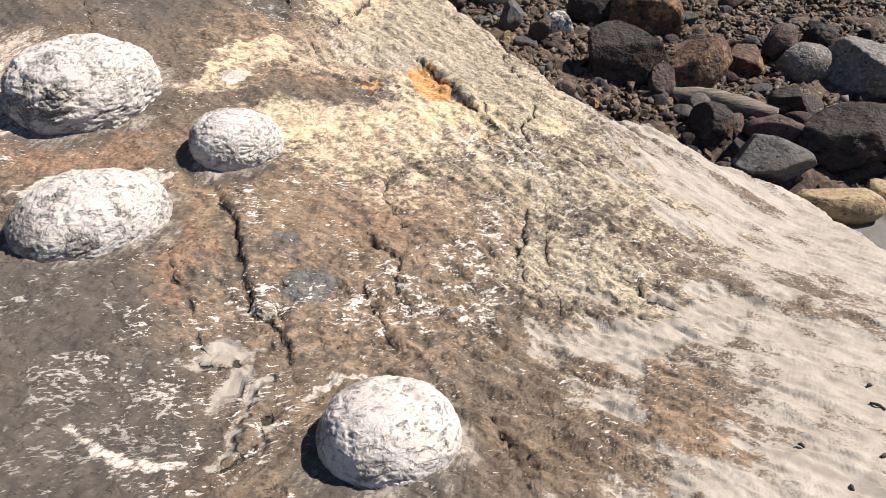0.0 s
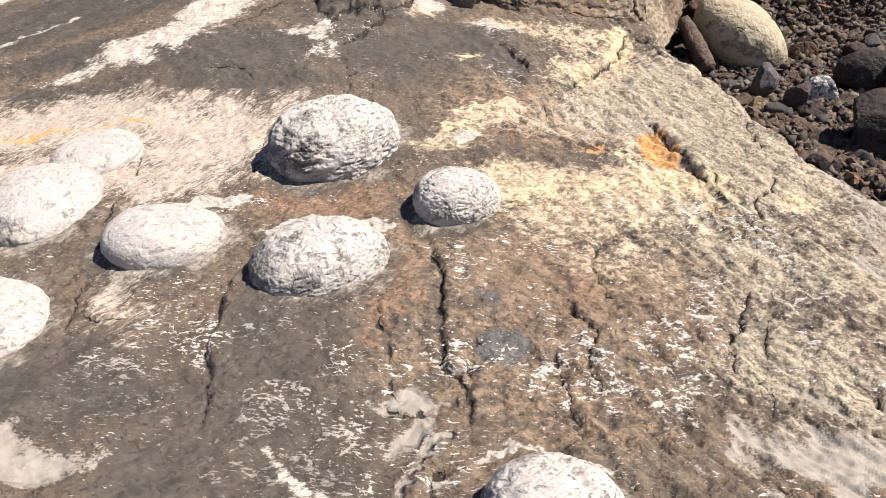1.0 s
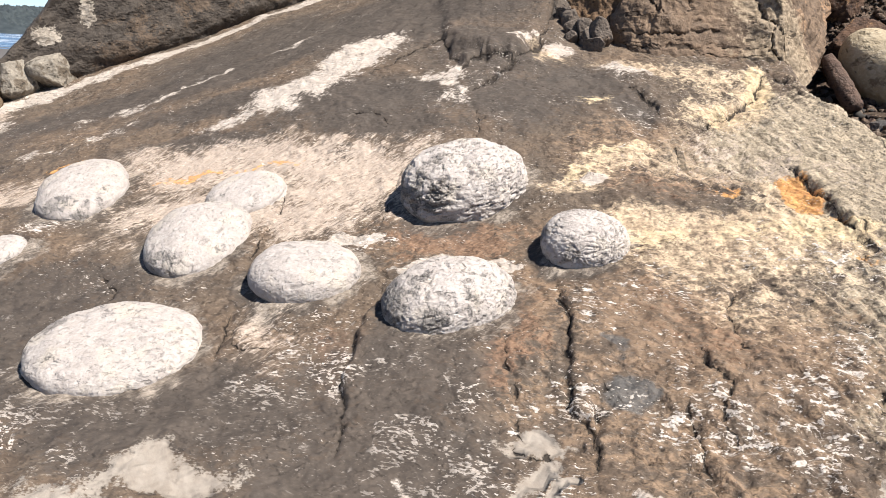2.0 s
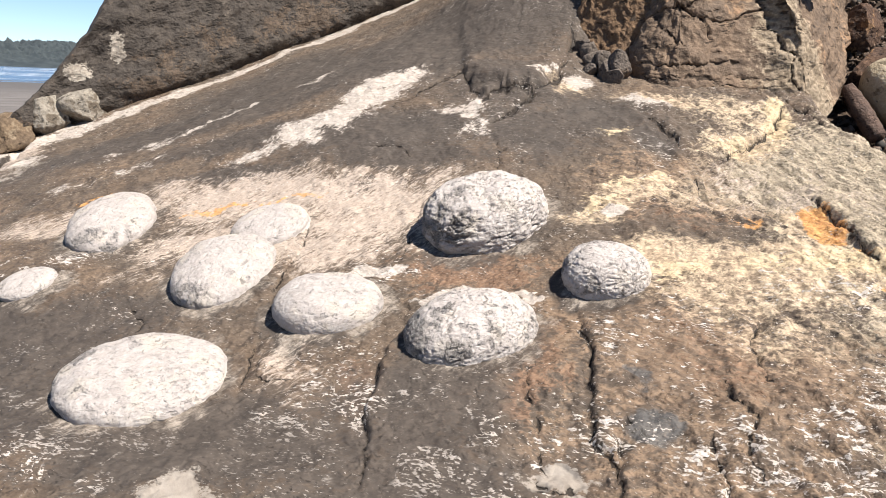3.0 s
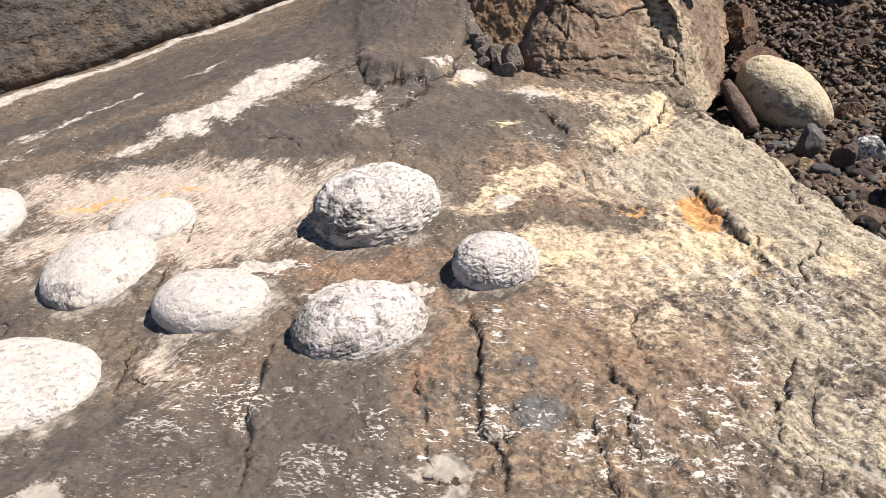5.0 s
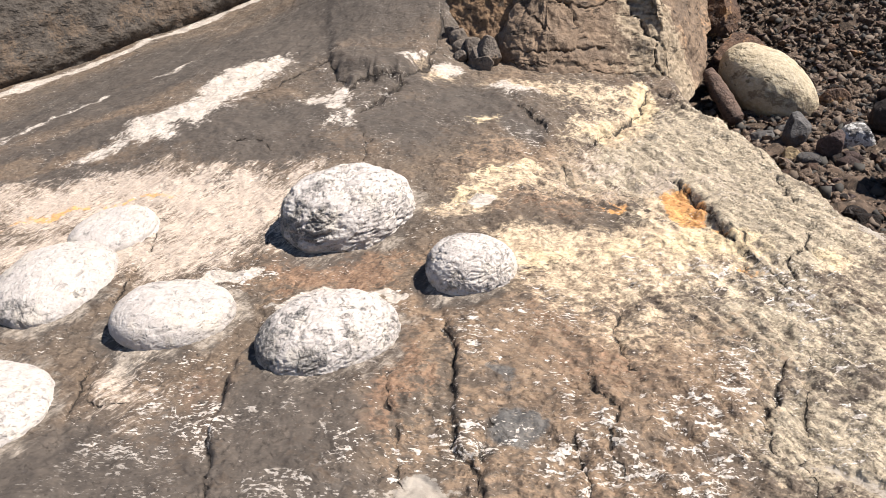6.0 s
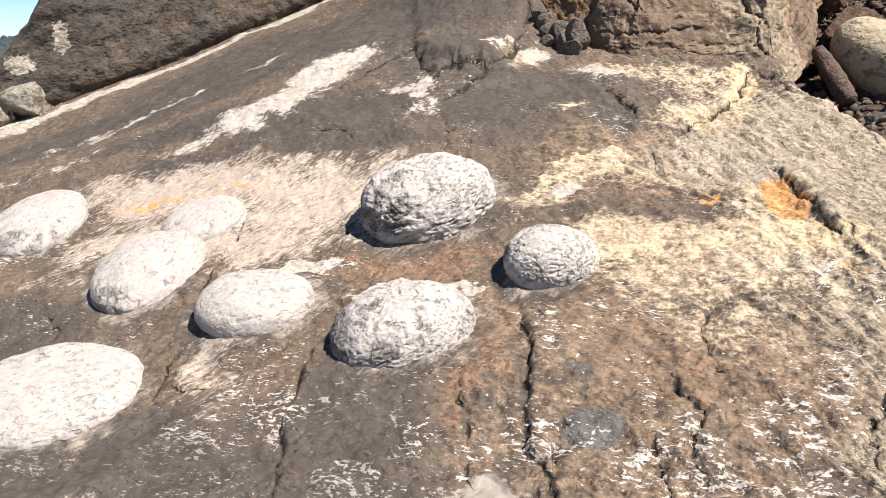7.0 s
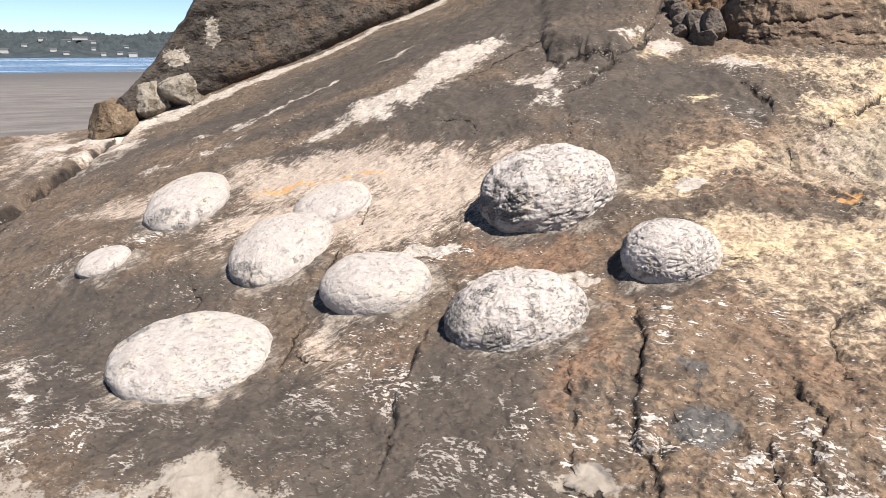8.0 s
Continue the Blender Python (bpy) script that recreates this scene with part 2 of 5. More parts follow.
    curl = calc(nt, "MULTIPLY", span(nt, curl, 0.000, 0.016, 1.0, 0.0), span(nt, calc(nt, "ADD", vein, calc(nt, "MULTIPLY", calc(nt, "SUBTRACT", drift, 0.5), 0.7)), 0.35, 0.6))
    salt = calc(nt, "MAXIMUM", salt, calc(nt, "MULTIPLY", curl, 0.9))
    salt = calc(nt, "MULTIPLY", salt, calc(nt, "MULTIPLY", span(nt, dark, 0.45, 0.95, 1.0, 0.3), span(nt, sand, 0.35, 0.7, 1.0, 0.0)))
    salt = calc(nt, "MULTIPLY", salt, calc(nt, "SUBTRACT", 1.0, calc(nt, "MULTIPLY", dust, 1.2), True))
    col = blend(nt, salt, col, blend(nt, tiny, (0.44, 0.38, 0.325), (0.62, 0.56, 0.505)))
    col = blend(nt, calc(nt, "MULTIPLY", grain, 0.08), col, (0.03, 0.024, 0.02))
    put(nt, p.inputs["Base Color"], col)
    put(nt, p.inputs["Roughness"], span(nt, mid, 0.0, 1.0, 0.74, 0.92))
    p.inputs["Specular IOR Level"].default_value = 0.3
    h = calc(nt, "MULTIPLY", noisy(nt, co, 8, 4, 0.5, 0.5), 0.055)
    h = calc(nt, "ADD", h, calc(nt, "MULTIPLY", noisy(nt, lain, 18, 3, 0.5, 0.4), 0.020))
    h = calc(nt, "ADD", h, calc(nt, "MULTIPLY", comb, 0.0022))
    h = calc(nt, "ADD", h, calc(nt, "MULTIPLY", calc(nt, "MULTIPLY", noisy(nt, flank, 6, 5, 0.58, 0.8), green), 0.036))
    h = calc(nt, "ADD", h, calc(nt, "MULTIPLY", grain, 0.0009))
    h = calc(nt, "SUBTRACT", h, calc(nt, "MULTIPLY", chip, 0.004))
    h = calc(nt, "SUBTRACT", h, calc(nt, "MULTIPLY", crease, 0.007))
    h = calc(nt, "ADD", h, calc(nt, "MULTIPLY", salt, 0.003))
    calm = calc(nt, "MULTIPLY", calc(nt, "MAXIMUM", sand, calc(nt, "MAXIMUM", calc(nt, "MULTIPLY", dark, 0.8), calc(nt, "MULTIPLY", pink, 0.6))), 0.85)
    h = calc(nt, "MULTIPLY", h, calc(nt, "SUBTRACT", 1.0, calm, True))
    h = calc(nt, "SUBTRACT", h, calc(nt, "MULTIPLY", cleft, 0.012))
    relief(nt, p, h, 1.0, 1.0)
    return m


def crust_material(name, grey, dark, shaded_end=0.0, length=0.35, pale=1.0):
    """The chalky white crust of the concretions; grey: how much of the bare stone shows, with shade painted in towards
    the -x end; dark: shade painted into the clefts.
    """
    m, nt, p = material(name)
    co = coords(nt)
    cleft, _, _, _ = stains(nt, "cleft")
    broad = span(nt, noisy(nt, co, 5.5, 4, 0.6, 0.8), 0.36, 0.64)
    mid = span(nt, noisy(nt, co, 22, 5, 0.62, 0.3), 0.34, 0.66)
    fine = span(nt, noisy(nt, co, 70, 4, 0.6), 0.35, 0.65)
    bedded = mapped(nt, co, (1.0, 1.6, 3.0), (8, 6, 20))
    lay = noisy(nt, bedded, 16, 5, 0.62, 0.5)
    dash = noisy(nt, mapped(nt, co, (1.0, 2.8, 2.8), (0, 0, -35)), 34, 3, 0.55, 0.5)
    col = blend(nt, calc(nt, "ADD", calc(nt, "MULTIPLY", mid, 0.6), calc(nt, "MULTIPLY", fine, 0.4)), tuple(v * pale for v in (0.335, 0.294, 0.266)), tuple(v * pale for v in (0.435, 0.394, 0.364)))
    col = blend(nt, span(nt, noisy(nt, co, 7.0, 3, 0.5, 0.4), 0.52, 0.70, 0.0, 0.5), col, (0.44, 0.385, 0.315))
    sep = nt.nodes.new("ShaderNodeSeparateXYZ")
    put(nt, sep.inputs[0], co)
    # shade of the -x end painted into the colour, on top of the bare patches
    end = span(nt, sep.outputs[0], -length, length * 0.4, shaded_end, -0.5 * shaded_end)
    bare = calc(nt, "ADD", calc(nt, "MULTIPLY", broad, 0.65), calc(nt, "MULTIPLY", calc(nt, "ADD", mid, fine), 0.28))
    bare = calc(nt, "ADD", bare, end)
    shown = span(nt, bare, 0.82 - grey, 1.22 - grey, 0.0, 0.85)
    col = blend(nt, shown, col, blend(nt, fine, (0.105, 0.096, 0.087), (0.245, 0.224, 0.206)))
    line = calc(nt, "MULTIPLY", span(nt, lay, 0.30 + 0.04 * dark, 0.36 + 0.04 * dark, dark, 0.0), span(nt, fine, 0.1, 0.5))
    pit = calc(nt, "MULTIPLY", span(nt, dash, 0.325 + 0.03 * dark, 0.375 + 0.03 * dark, 1.0, 0.0), span(nt, broad, 0.1, 0.6, 0.3 * dark + 0.1, 0.5 * dark + 0.3))
    # crevice shade painted into the colour along the clefts
    cleft_shade = calc(nt, "MULTIPLY", span(nt, calc(nt, "ADD", cleft, calc(nt, "MULTIPLY", calc(nt, "SUBTRACT", fine, 0.5), 0.35)), 0.55, 0.95), 0.5 + 0.35 * dark)
    col = blend(nt, calc(nt, "MULTIPLY", calc(nt, "MAXIMUM", calc(nt, "MAXIMUM", line, pit), cleft_shade), 0.72), col, (0.10, 0.087, 0.076))
    put(nt, p.inputs["Base Color"], col)
    p.inputs["Roughness"].default_value = 0.92
    p.inputs["Specular IOR Level"].default_value = 0.25
    coarse = calc(nt, "ADD", calc(nt, "MULTIPLY", shown, 0.030), 0.007 + 0.009 * dark)
    h = calc(nt, "MULTIPLY", noisy(nt, co, 26, 5, 0.62, 0.3), coarse)
    h = calc(nt, "ADD", h, calc(nt, "MULTIPLY", noisy(nt, bedded, 11, 3, 0.5, 0.3), 0.010 * dark))
    h = calc(nt, "ADD", h, span(nt, lay, 0.31, 0.44, -0.009 * dark, 0.0))
    h = calc(nt, "SUBTRACT", h, calc(nt, "MULTIPLY", pit, 0.004))
    relief(nt, p, h, 1.0, 1.0)
    return m


def rock_material(name, low, high, stain=(0.3, 0.2, 0.1), amount=0.3, scale=7.0, bands=1.0, pale=0.0, bump=0.9, spread=0.22, spots=False):
    m, nt, p = material(name)
    co = coords(nt)
    bed = mapped(nt, co, (1, 1, bands))
    broad = span(nt, noisy(nt, co, scale * spread, 5, 0.6, 0.4), 0.33, 0.67)
    mid = span(nt, noisy(nt, bed, scale, 6, 0.62, 0.15), 0.34, 0.66)
    fine = span(nt, noisy(nt, bed, scale * 5, 5, 0.6), 0.34, 0.66)
    grain = span(nt, noisy(nt, co, scale * 30, 3, 0.6), 0.35, 0.65)
    seam = noisy(nt, mapped(nt, bed, (1, 1, 2.0), (0, 14, 0)), scale * 1.6, 4, 0.55, 0.1)
    mottle = calc(nt, "ADD", calc(nt, "MULTIPLY", mid, 0.5), calc(nt, "MULTIPLY", fine, 0.5))
    col = blend(nt, mottle, low, high)
    edge = calc(nt, "ADD", broad, calc(nt, "MULTIPLY", calc(nt, "SUBTRACT", mottle, 0.5), 0.6))
    col = blend(nt, span(nt, edge, 1.0 - amount, 1.25 - amount, 0.0, 0.85), col, blend(nt, fine, tuple(v * 0.6 for v in stain), stain))
    if pale > 0:
        col = blend(nt, span(nt, fine, 0.70, 0.90, 0.0, pale), col, (0.60, 0.54, 0.47))
    if spots:
        light, warm, split, _ = stains(nt, "stain_a")
        lift = calc(nt, "MULTIPLY", calc(nt, "SUBTRACT", mottle, 0.5), 0.8)
        col = blend(nt, span(nt, calc(nt, "ADD", warm, lift), 0.3, 0.7, 0.0, 0.85), col, blend(nt, fine, (0.17, 0.13, 0.088), (0.36, 0.285, 0.20)))
        col = blend(nt, span(nt, calc(nt, "ADD", light, lift), 0.35, 0.65, 0.0, 0.9), col, blend(nt, fine, (0.26, 0.22, 0.175), (0.44, 0.385, 0.32)))
    dirt = tuple(v * 0.35 for v in low)
    if spots:
        col = blend(nt, span(nt, calc(nt, "ADD", split, calc(nt, "MULTIPLY", calc(nt, "SUBTRACT", fine, 0.5), 0.4)), 0.45, 0.85, 0.0, 0.85), col, dirt)
    col = blend(nt, span(nt, seam, 0.33, 0.40, 0.8, 0.0), col, dirt)
    col = blend(nt, calc(nt, "MULTIPLY", grain, 0.28), col, dirt)
    put(nt, p.inputs["Base Color"], col)
    put(nt, p.inputs["Roughness"], span(nt, mid, 0.0, 1.0, 0.72, 0.92))
    p.inputs["Specular IOR Level"].default_value = 0.2
    h = calc(nt, "MULTIPLY", noisy(nt, bed, scale * 1.4, 4, 0.55), 0.50 / scale * bump)
    h = calc(nt, "ADD", h, calc(nt, "MULTIPLY", noisy(nt, bed, scale * 5, 4, 0.55), 0.18 / scale * bump))
    h = calc(nt, "ADD", h, span(nt, seam, 0.33, 0.42, -0.09 / scale * bump, 0.0))
    relief(nt, p, h, 1.0, 1.0)
    return m


def ground_material():
    m, nt, p = material("beach_ground")
    co = coords(nt)
    soil, wet, _, _ = stains(nt, "stain_a")
    broad = noisy(nt, mapped(nt, co, (1.0, 0.35, 1), (0, 0, 32)), 0.9, 8, 0.72, 0.8)
    mid = noisy(nt, co, 9, 8, 0.7, 0.5)
    grain = noisy(nt, co, 300, 3, 0.7)
    col = blend(nt, span(nt, broad, 0.35, 0.65), (0.105, 0.093, 0.086), (0.182, 0.163, 0.150))
    col = blend(nt, span(nt, grain, 0.3, 0.7, 0.0, 0.3), col, (0.07, 0.06, 0.053))
    col = blend(nt, wet, col, (0.09, 0.082, 0.077))
    dirt = blend(nt, span(nt, mid, 0.35, 0.7), (0.018, 0.012, 0.008), (0.115, 0.078, 0.055))
    dirt = blend(nt, span(nt, noisy(nt, co, 34, 5, 0.7, 0.8), 0.57, 0.67, 0.0, 0.8), dirt, (0.17, 0.125, 0.09))
    col = blend(nt, span(nt, calc(nt, "ADD", soil, calc(nt, "MULTIPLY", calc(nt, "SUBTRACT", mid, 0.5), 0.5)), 0.35, 0.65), col, dirt)
    put(nt, p.inputs["Base Color"], col)
    p.inputs["Roughness"].default_value = 0.93
    p.inputs["Specular IOR Level"].default_value = 0.25
    relief(nt, p, calc(nt, "ADD", mid, calc(nt, "MULTIPLY", grain, 0.2)), 0.8, 0.02)
    return m


def water_material():
    m, nt, p = material("sea_water")
    co = coords(nt)
    lane = noisy(nt, mapped(nt, co, (0.9, 0.07, 1), (0, 0, 32)), 0.10, 5, 0.55, 0.3)
    chop = noisy(nt, mapped(nt, co, (1, 0.3, 1), (0, 0, 32)), 0.9, 5, 0.6)
    foam = span(nt, calc(nt, "ADD", lane, calc(nt, "MULTIPLY", calc(nt, "SUBTRACT", chop, 0.5), 0.2)), 0.55, 0.60)
    put(nt, p.inputs["Base Color"], blend(nt, foam, (0.06, 0.10, 0.155), (0.42, 0.44, 0.46)))
    put(nt, p.inputs["Roughness"], span(nt, foam, 0.0, 1.0, 0.22, 0.8))
    relief(nt, p, chop, 0.5, 0.3)
    return m


def wood_material():
    m, nt, p = material("driftwood")
    co = coords(nt)
    fibre = noisy(nt, mapped(nt, co, (0.6, 9, 9)), 6, 7, 0.65, 0.6)
    col = blend(nt, span(nt, fibre, 0.3, 0.7), (0.05, 0.036, 0.028), (0.17, 0.13, 0.10))
    put(nt, p.inputs["Base Color"], col)
    p.inputs["Roughness"].default_value = 0.88
    relief(nt, p, fibre, 0.9, 0.01)
    return m


def leaf_material():
    m, nt, p = material("hazy_conifer_green")
    co = coords(nt)
    n = noisy(nt, co, 0.06, 6, 0.7)
    # distance haze is mixed into the green as a blue-grey cast
    put(nt, p.inputs["Base Color"], blend(nt, span(nt, n, 0.35, 0.65), (0.014, 0.021, 0.025), (0.036, 0.046, 0.048)))
    p.inputs["Roughness"].default_value = 0.95
    return m


def plain_material(name, colour, rough=0.85):
    m, nt, p = material(name)
    n = noisy(nt, coords(nt), 40, 5, 0.7)
    put(nt, p.inputs["Base Color"], blend(nt, span(nt, n, 0.3, 0.7), tuple(v * 0.75 for v in colour), colour))
    p.inputs["Roughness"].default_value = rough
    return m


SLAB = slab_material()
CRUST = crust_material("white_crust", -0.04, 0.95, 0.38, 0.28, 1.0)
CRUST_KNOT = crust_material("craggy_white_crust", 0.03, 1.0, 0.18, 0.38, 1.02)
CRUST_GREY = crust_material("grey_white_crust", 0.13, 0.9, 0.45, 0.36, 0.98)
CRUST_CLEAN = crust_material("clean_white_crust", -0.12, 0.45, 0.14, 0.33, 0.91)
CLIFF = rock_material("dark_cliff_rock", (0.042, 0.034, 0.028), (0.090, 0.074, 0.061), (0.115, 0.082, 0.058), 0.32, 5.0, 1.3, bump=0.5, spots=True)
CLIFF_KNOB = rock_material("dark_knob_rock", (0.066, 0.053, 0.044), (0.185, 0.148, 0.120), (0.20, 0.14, 0.095), 0.35, 9.0, bump=0.5)
BROWN = rock_material("brown_layered_rock", (0.080, 0.055, 0.038), (0.215, 0.150, 0.103), (0.31, 0.190, 0.112), 0.5, 4.0, 1.2, bump=0.34, spots=True)
RUSSET = rock_material("russet_rock", (0.088, 0.053, 0.031), (0.210, 0.130, 0.074), (0.075, 0.060, 0.048), 0.25, 8.0, 1.0, bump=0.5, spots=True)
PALE = rock_material("pale_block_rock", (0.165, 0.142, 0.114), (0.34, 0.300, 0.245), (0.13, 0.10, 0.072), 0.45, 6.0, bump=0.5, spread=0.5)
EARTHY = rock_material("brown_block_rock", (0.075, 0.050, 0.032), (0.200, 0.142, 0.090), (0.26, 0.20, 0.135), 0.25, 6.0, bump=0.5, spread=0.5)
PEAT = rock_material("brown_earth_clod", (0.030, 0.019, 0.013), (0.225, 0.158, 0.115), (0.045, 0.030, 0.022), 0.3, 18.0)
BASALT = rock_material("dark_basalt", (0.012, 0.009, 0.008), (0.045, 0.034, 0.030), (0.072, 0.043, 0.030), 0.35, 7.0, bump=0.55, spread=0.5)
SLATE = rock_material("blue_grey_stone", (0.038, 0.034, 0.033), (0.125, 0.115, 0.110), (0.105, 0.077, 0.059), 0.2, 8.0, bump=0.35, spread=0.5)
PURPLE = rock_material("purple_brown_stone", (0.032, 0.020, 0.018), (0.120, 0.080, 0.068), (0.045, 0.033, 0.030), 0.4, 8.0, bump=0.4, spread=0.5)
RUST = rock_material("rusty_stone", (0.032, 0.018, 0.013), (0.135, 0.080, 0.052), (0.27, 0.155, 0.078), 0.28, 7.0, bump=0.6, spread=0.5)
OCHRE = rock_material("ochre_cobble", (0.170, 0.119, 0.066), (0.340, 0.255, 0.153), (0.136, 0.093, 0.060), 0.3, 9.0, 1.0, 0.0, 0.35, 0.5)
CREAM = rock_material("cream_boulder", (0.30, 0.240, 0.158), (0.43, 0.360, 0.258), (0.165, 0.122, 0.080), 0.30, 6.0, 1.0, 0.1, 0.35, 0.5)
GREY = rock_material("grey_stone", (0.075, 0.066, 0.060), (0.185, 0.166, 0.150), (0.120, 0.092, 0.074), 0.3, 8.0, 1.0, 0.12, 0.45, 0.5)
SPECKLE = rock_material("white_speckled_stone", (0.357, 0.332, 0.315), (0.663, 0.629, 0.595), (0.060, 0.051, 0.047), 0.6, 22.0, 1.0, 0.0, 0.9, 0.8)
LOGSTONE = rock_material("brown_pitted_stone", (0.059, 0.038, 0.030), (0.158, 0.105, 0.081), (0.063, 0.042, 0.035), 0.3, 14.0)
GROUND = ground_material()
WATER = water_material()
WOOD = wood_material()
LEAF = leaf_material()
HOUSE = plain_material("white_paint", (0.42, 0.42, 0.41))
ROOF = plain_material("grey_shingle", (0.09, 0.085, 0.083))
DEBRIS = plain_material("black_debris", (0.03, 0.025, 0.02))
TWIG = plain_material("dry_dark_twigs", (0.125, 0.090, 0.065))


# ---- meshes ----
def sheet(name, xs, ys, zs, mat):
    """A grid of points as one smooth mesh."""
    ny, nx = xs.shape
    me = bpy.data.meshes.new(name)
    me.vertices.add(nx * ny)
    me.vertices.foreach_set("co", np.stack([xs, ys, zs], -1).astype(np.float32).ravel())
    i = (np.arange(ny - 1)[:, None] * nx + np.arange(nx - 1)[None, :]).ravel()
    quads = np.stack([i, i + 1, i + nx + 1, i + nx], -1).astype(np.int32)
    me.loops.add(quads.size)
    me.loops.foreach_set("vertex_index", quads.ravel())
    me.polygons.add(len(quads))
    me.polygons.foreach_set("loop_start", np.arange(0, quads.size, 4, dtype=np.int32))
    me.polygons.foreach_set("use_smooth", np.ones(len(quads), dtype=bool))
    me.update(calc_edges=True)
    me.validate()
    me.materials.append(mat)
    return me


def give(me, name, *channels):
    layer = me.attributes.new(name, "FLOAT_COLOR", "POINT")
    layer.data.foreach_set("color", np.stack([c.ravel() for c in channels], -1).astype(np.float32).ravel())


def steps(*knots):
    """Grid lines through stretches of (start, spacing), the last knot closing them; the spacing glides."""
    out, at = [], knots[0][0]
    pos, gap = [k[0] for k in knots], [k[1] for k in knots]
    while at < pos[-1]:
        out.append(at)
        at += float(np.interp(at, pos, gap))
    return np.array(out + [pos[-1]])


def reach(x, y, points):
    """Distance to a broken line, the side of it (left of its way: plus), and the share of the way along."""
    best = np.full(x.shape, 1e9)
    side, along = np.zeros(x.shape), np.zeros(x.shape)
    n = len(points) - 1
    for k in range(n):
        (ax, ay), (bx, by) = points[k], points[k + 1]
        dx, dy = bx - ax, by - ay
        t = np.clip(((x - ax) * dx + (y - ay) * dy) / (dx * dx + dy * dy), 0, 1)
        d = np.hypot(x - ax - t * dx, y - ay - t * dy)
        near = d < best
        best = np.where(near, d, best)
        side = np.where(near, np.sign(dx * (y - ay) - dy * (x - ax)), side)
        along = np.where(near, (k + t) / n, along)
    return best, side, along


# concretions: centre, half length and half breadth, turn, height over the slab
STONES = {}


def stone_at(key, x, y, a, b, deg, height):
    STONES[key] = (x, y, a, b, deg, height)


stone_at("knotted", -1.63, 4.11, 0.42, 0.34, 54, 0.275)
stone_at("capped", -1.233, 3.093, 0.346, 0.266, 49, 0.195)
stone_at("small_round", -0.744, 3.743, 0.245, 0.212, 28, 0.165)
stone_at("oval", -2.107, 3.085, 0.307, 0.256, 33, 0.138)
stone_at("slanted", -2.961, 3.19, 0.392, 0.305, 109, 0.15)
stone_at("flat_topped", -3.042, 3.708, 0.277, 0.25, 88, 0.074)
stone_at("far", -4.335, 3.479, 0.47, 0.305, 126, 0.134)
stone_at("little", -4.097, 2.641, 0.18, 0.168, 77, 0.053)
stone_at("broad", -2.655, 2.275, 0.425, 0.372, 26, 0.120)
stone_at("near_round", 0.092, 1.945, 0.232, 0.225, 20, 0.165)


JOINTS = []


def joint(points, width=0.012, depth=0.03, step=0.0, fade=0.12, seed=1):
    """A crack along a broken line; step lifts the ground left of its way."""
    JOINTS.append((points, width, depth, step, fade, seed))


joint([(-0.83, 3.49), (-0.76, 3.35), (-0.67, 3.24), (-0.60, 3.08), (-0.59, 2.94), (-0.54, 2.81), (-0.48, 2.69), (-0.43, 2.61), (-0.36, 2.59), (-0.32, 2.50), (-0.27, 2.36)], 0.030, 0.055, 0.035, 0.16, 2)
joint([(-1.72, 3.3), (-1.63, 3.1), (-1.56, 2.79), (-1.53, 2.65), (-1.49, 2.55), (-1.44, 2.43), (-1.35, 2.30), (-1.29, 2.18), (-1.22, 2.03)], 0.014, 0.035, 0.035, 0.2, 3)
joint([(0.02, 3.71), (0.05, 3.49), (0.05, 3.39), (0.09, 3.28), (0.15, 3.2)], 0.024, 0.045, -0.022, 0.1, 4)
joint([(-0.04, 3.22), (-0.01, 3.12), (0.04, 2.99), (0.08, 2.93), (0.11, 2.87), (0.14, 2.77), (0.16, 2.66)], 0.022, 0.045, 0.025, 0.12, 5)
joint([(-0.03, 2.80), (0.01, 2.73), (0.04, 2.68), (0.07, 2.60), (0.10, 2.50)], 0.036, 0.05, 0.02, 0.12, 6)
joint([(-3.33, 2.74), (-3.27, 2.74), (-3.18, 2.67), (-3.06, 2.63), (-3.01, 2.56)], 0.014, 0.03, 0, 0.1, 7)
joint([(-2.16, 4.25), (-2.03, 3.85), (-1.93, 3.57)], 0.011, 0.03, 0.01, 0.1, 8)
joint([(-2.82, 3.86), (-2.70, 3.63), (-2.58, 3.28), (-2.30, 2.7), (-2.02, 2.21)], 0.011, 0.028, -0.015, 0.15, 9)
joint([(-0.53, 5.08), (-0.46, 4.92), (-0.39, 4.73), (-0.33, 4.67)], 0.04, 0.06, -0.07, 0.2, 10)
joint([(-1.03, 5.83), (-0.82, 5.61), (-0.69, 5.43)], 0.028, 0.045, 0.05, 0.12, 11)
joint([(-0.32, 7.0), (-0.08, 6.70), (0.10, 6.50), (0.30, 6.25)], 0.03, 0.07, 0, 0.1, 12)
joint([(-0.12, 6.65), (-0.13, 6.18), (-0.25, 5.85), (-0.45, 5.40)], 0.03, 0.055, -0.07, 0.2, 13)
joint([(-3.09, 5.35), (-2.93, 5.77), (-2.77, 6.06), (-2.51, 5.76), (-2.33, 5.57)], 0.030, 0.06, 0.03, 0.2, 14)
joint([(-2.33, 5.57), (-2.26, 5.76), (-2.10, 5.86), (-2.00, 5.86)], 0.05, 0.07, 0.07, 0.25, 15)
joint([(-2.16, 5.24), (-2.05, 5.48), (-1.99, 5.84), (-1.94, 6.11), (-1.91, 6.46), (-2.02, 6.95)], 0.045, 0.09, 0.05, 0.15, 16)
joint([(-2.05, 5.12), (-1.85, 4.9), (-1.82, 4.70)], 0.02, 0.035, 0, 0.1, 17)
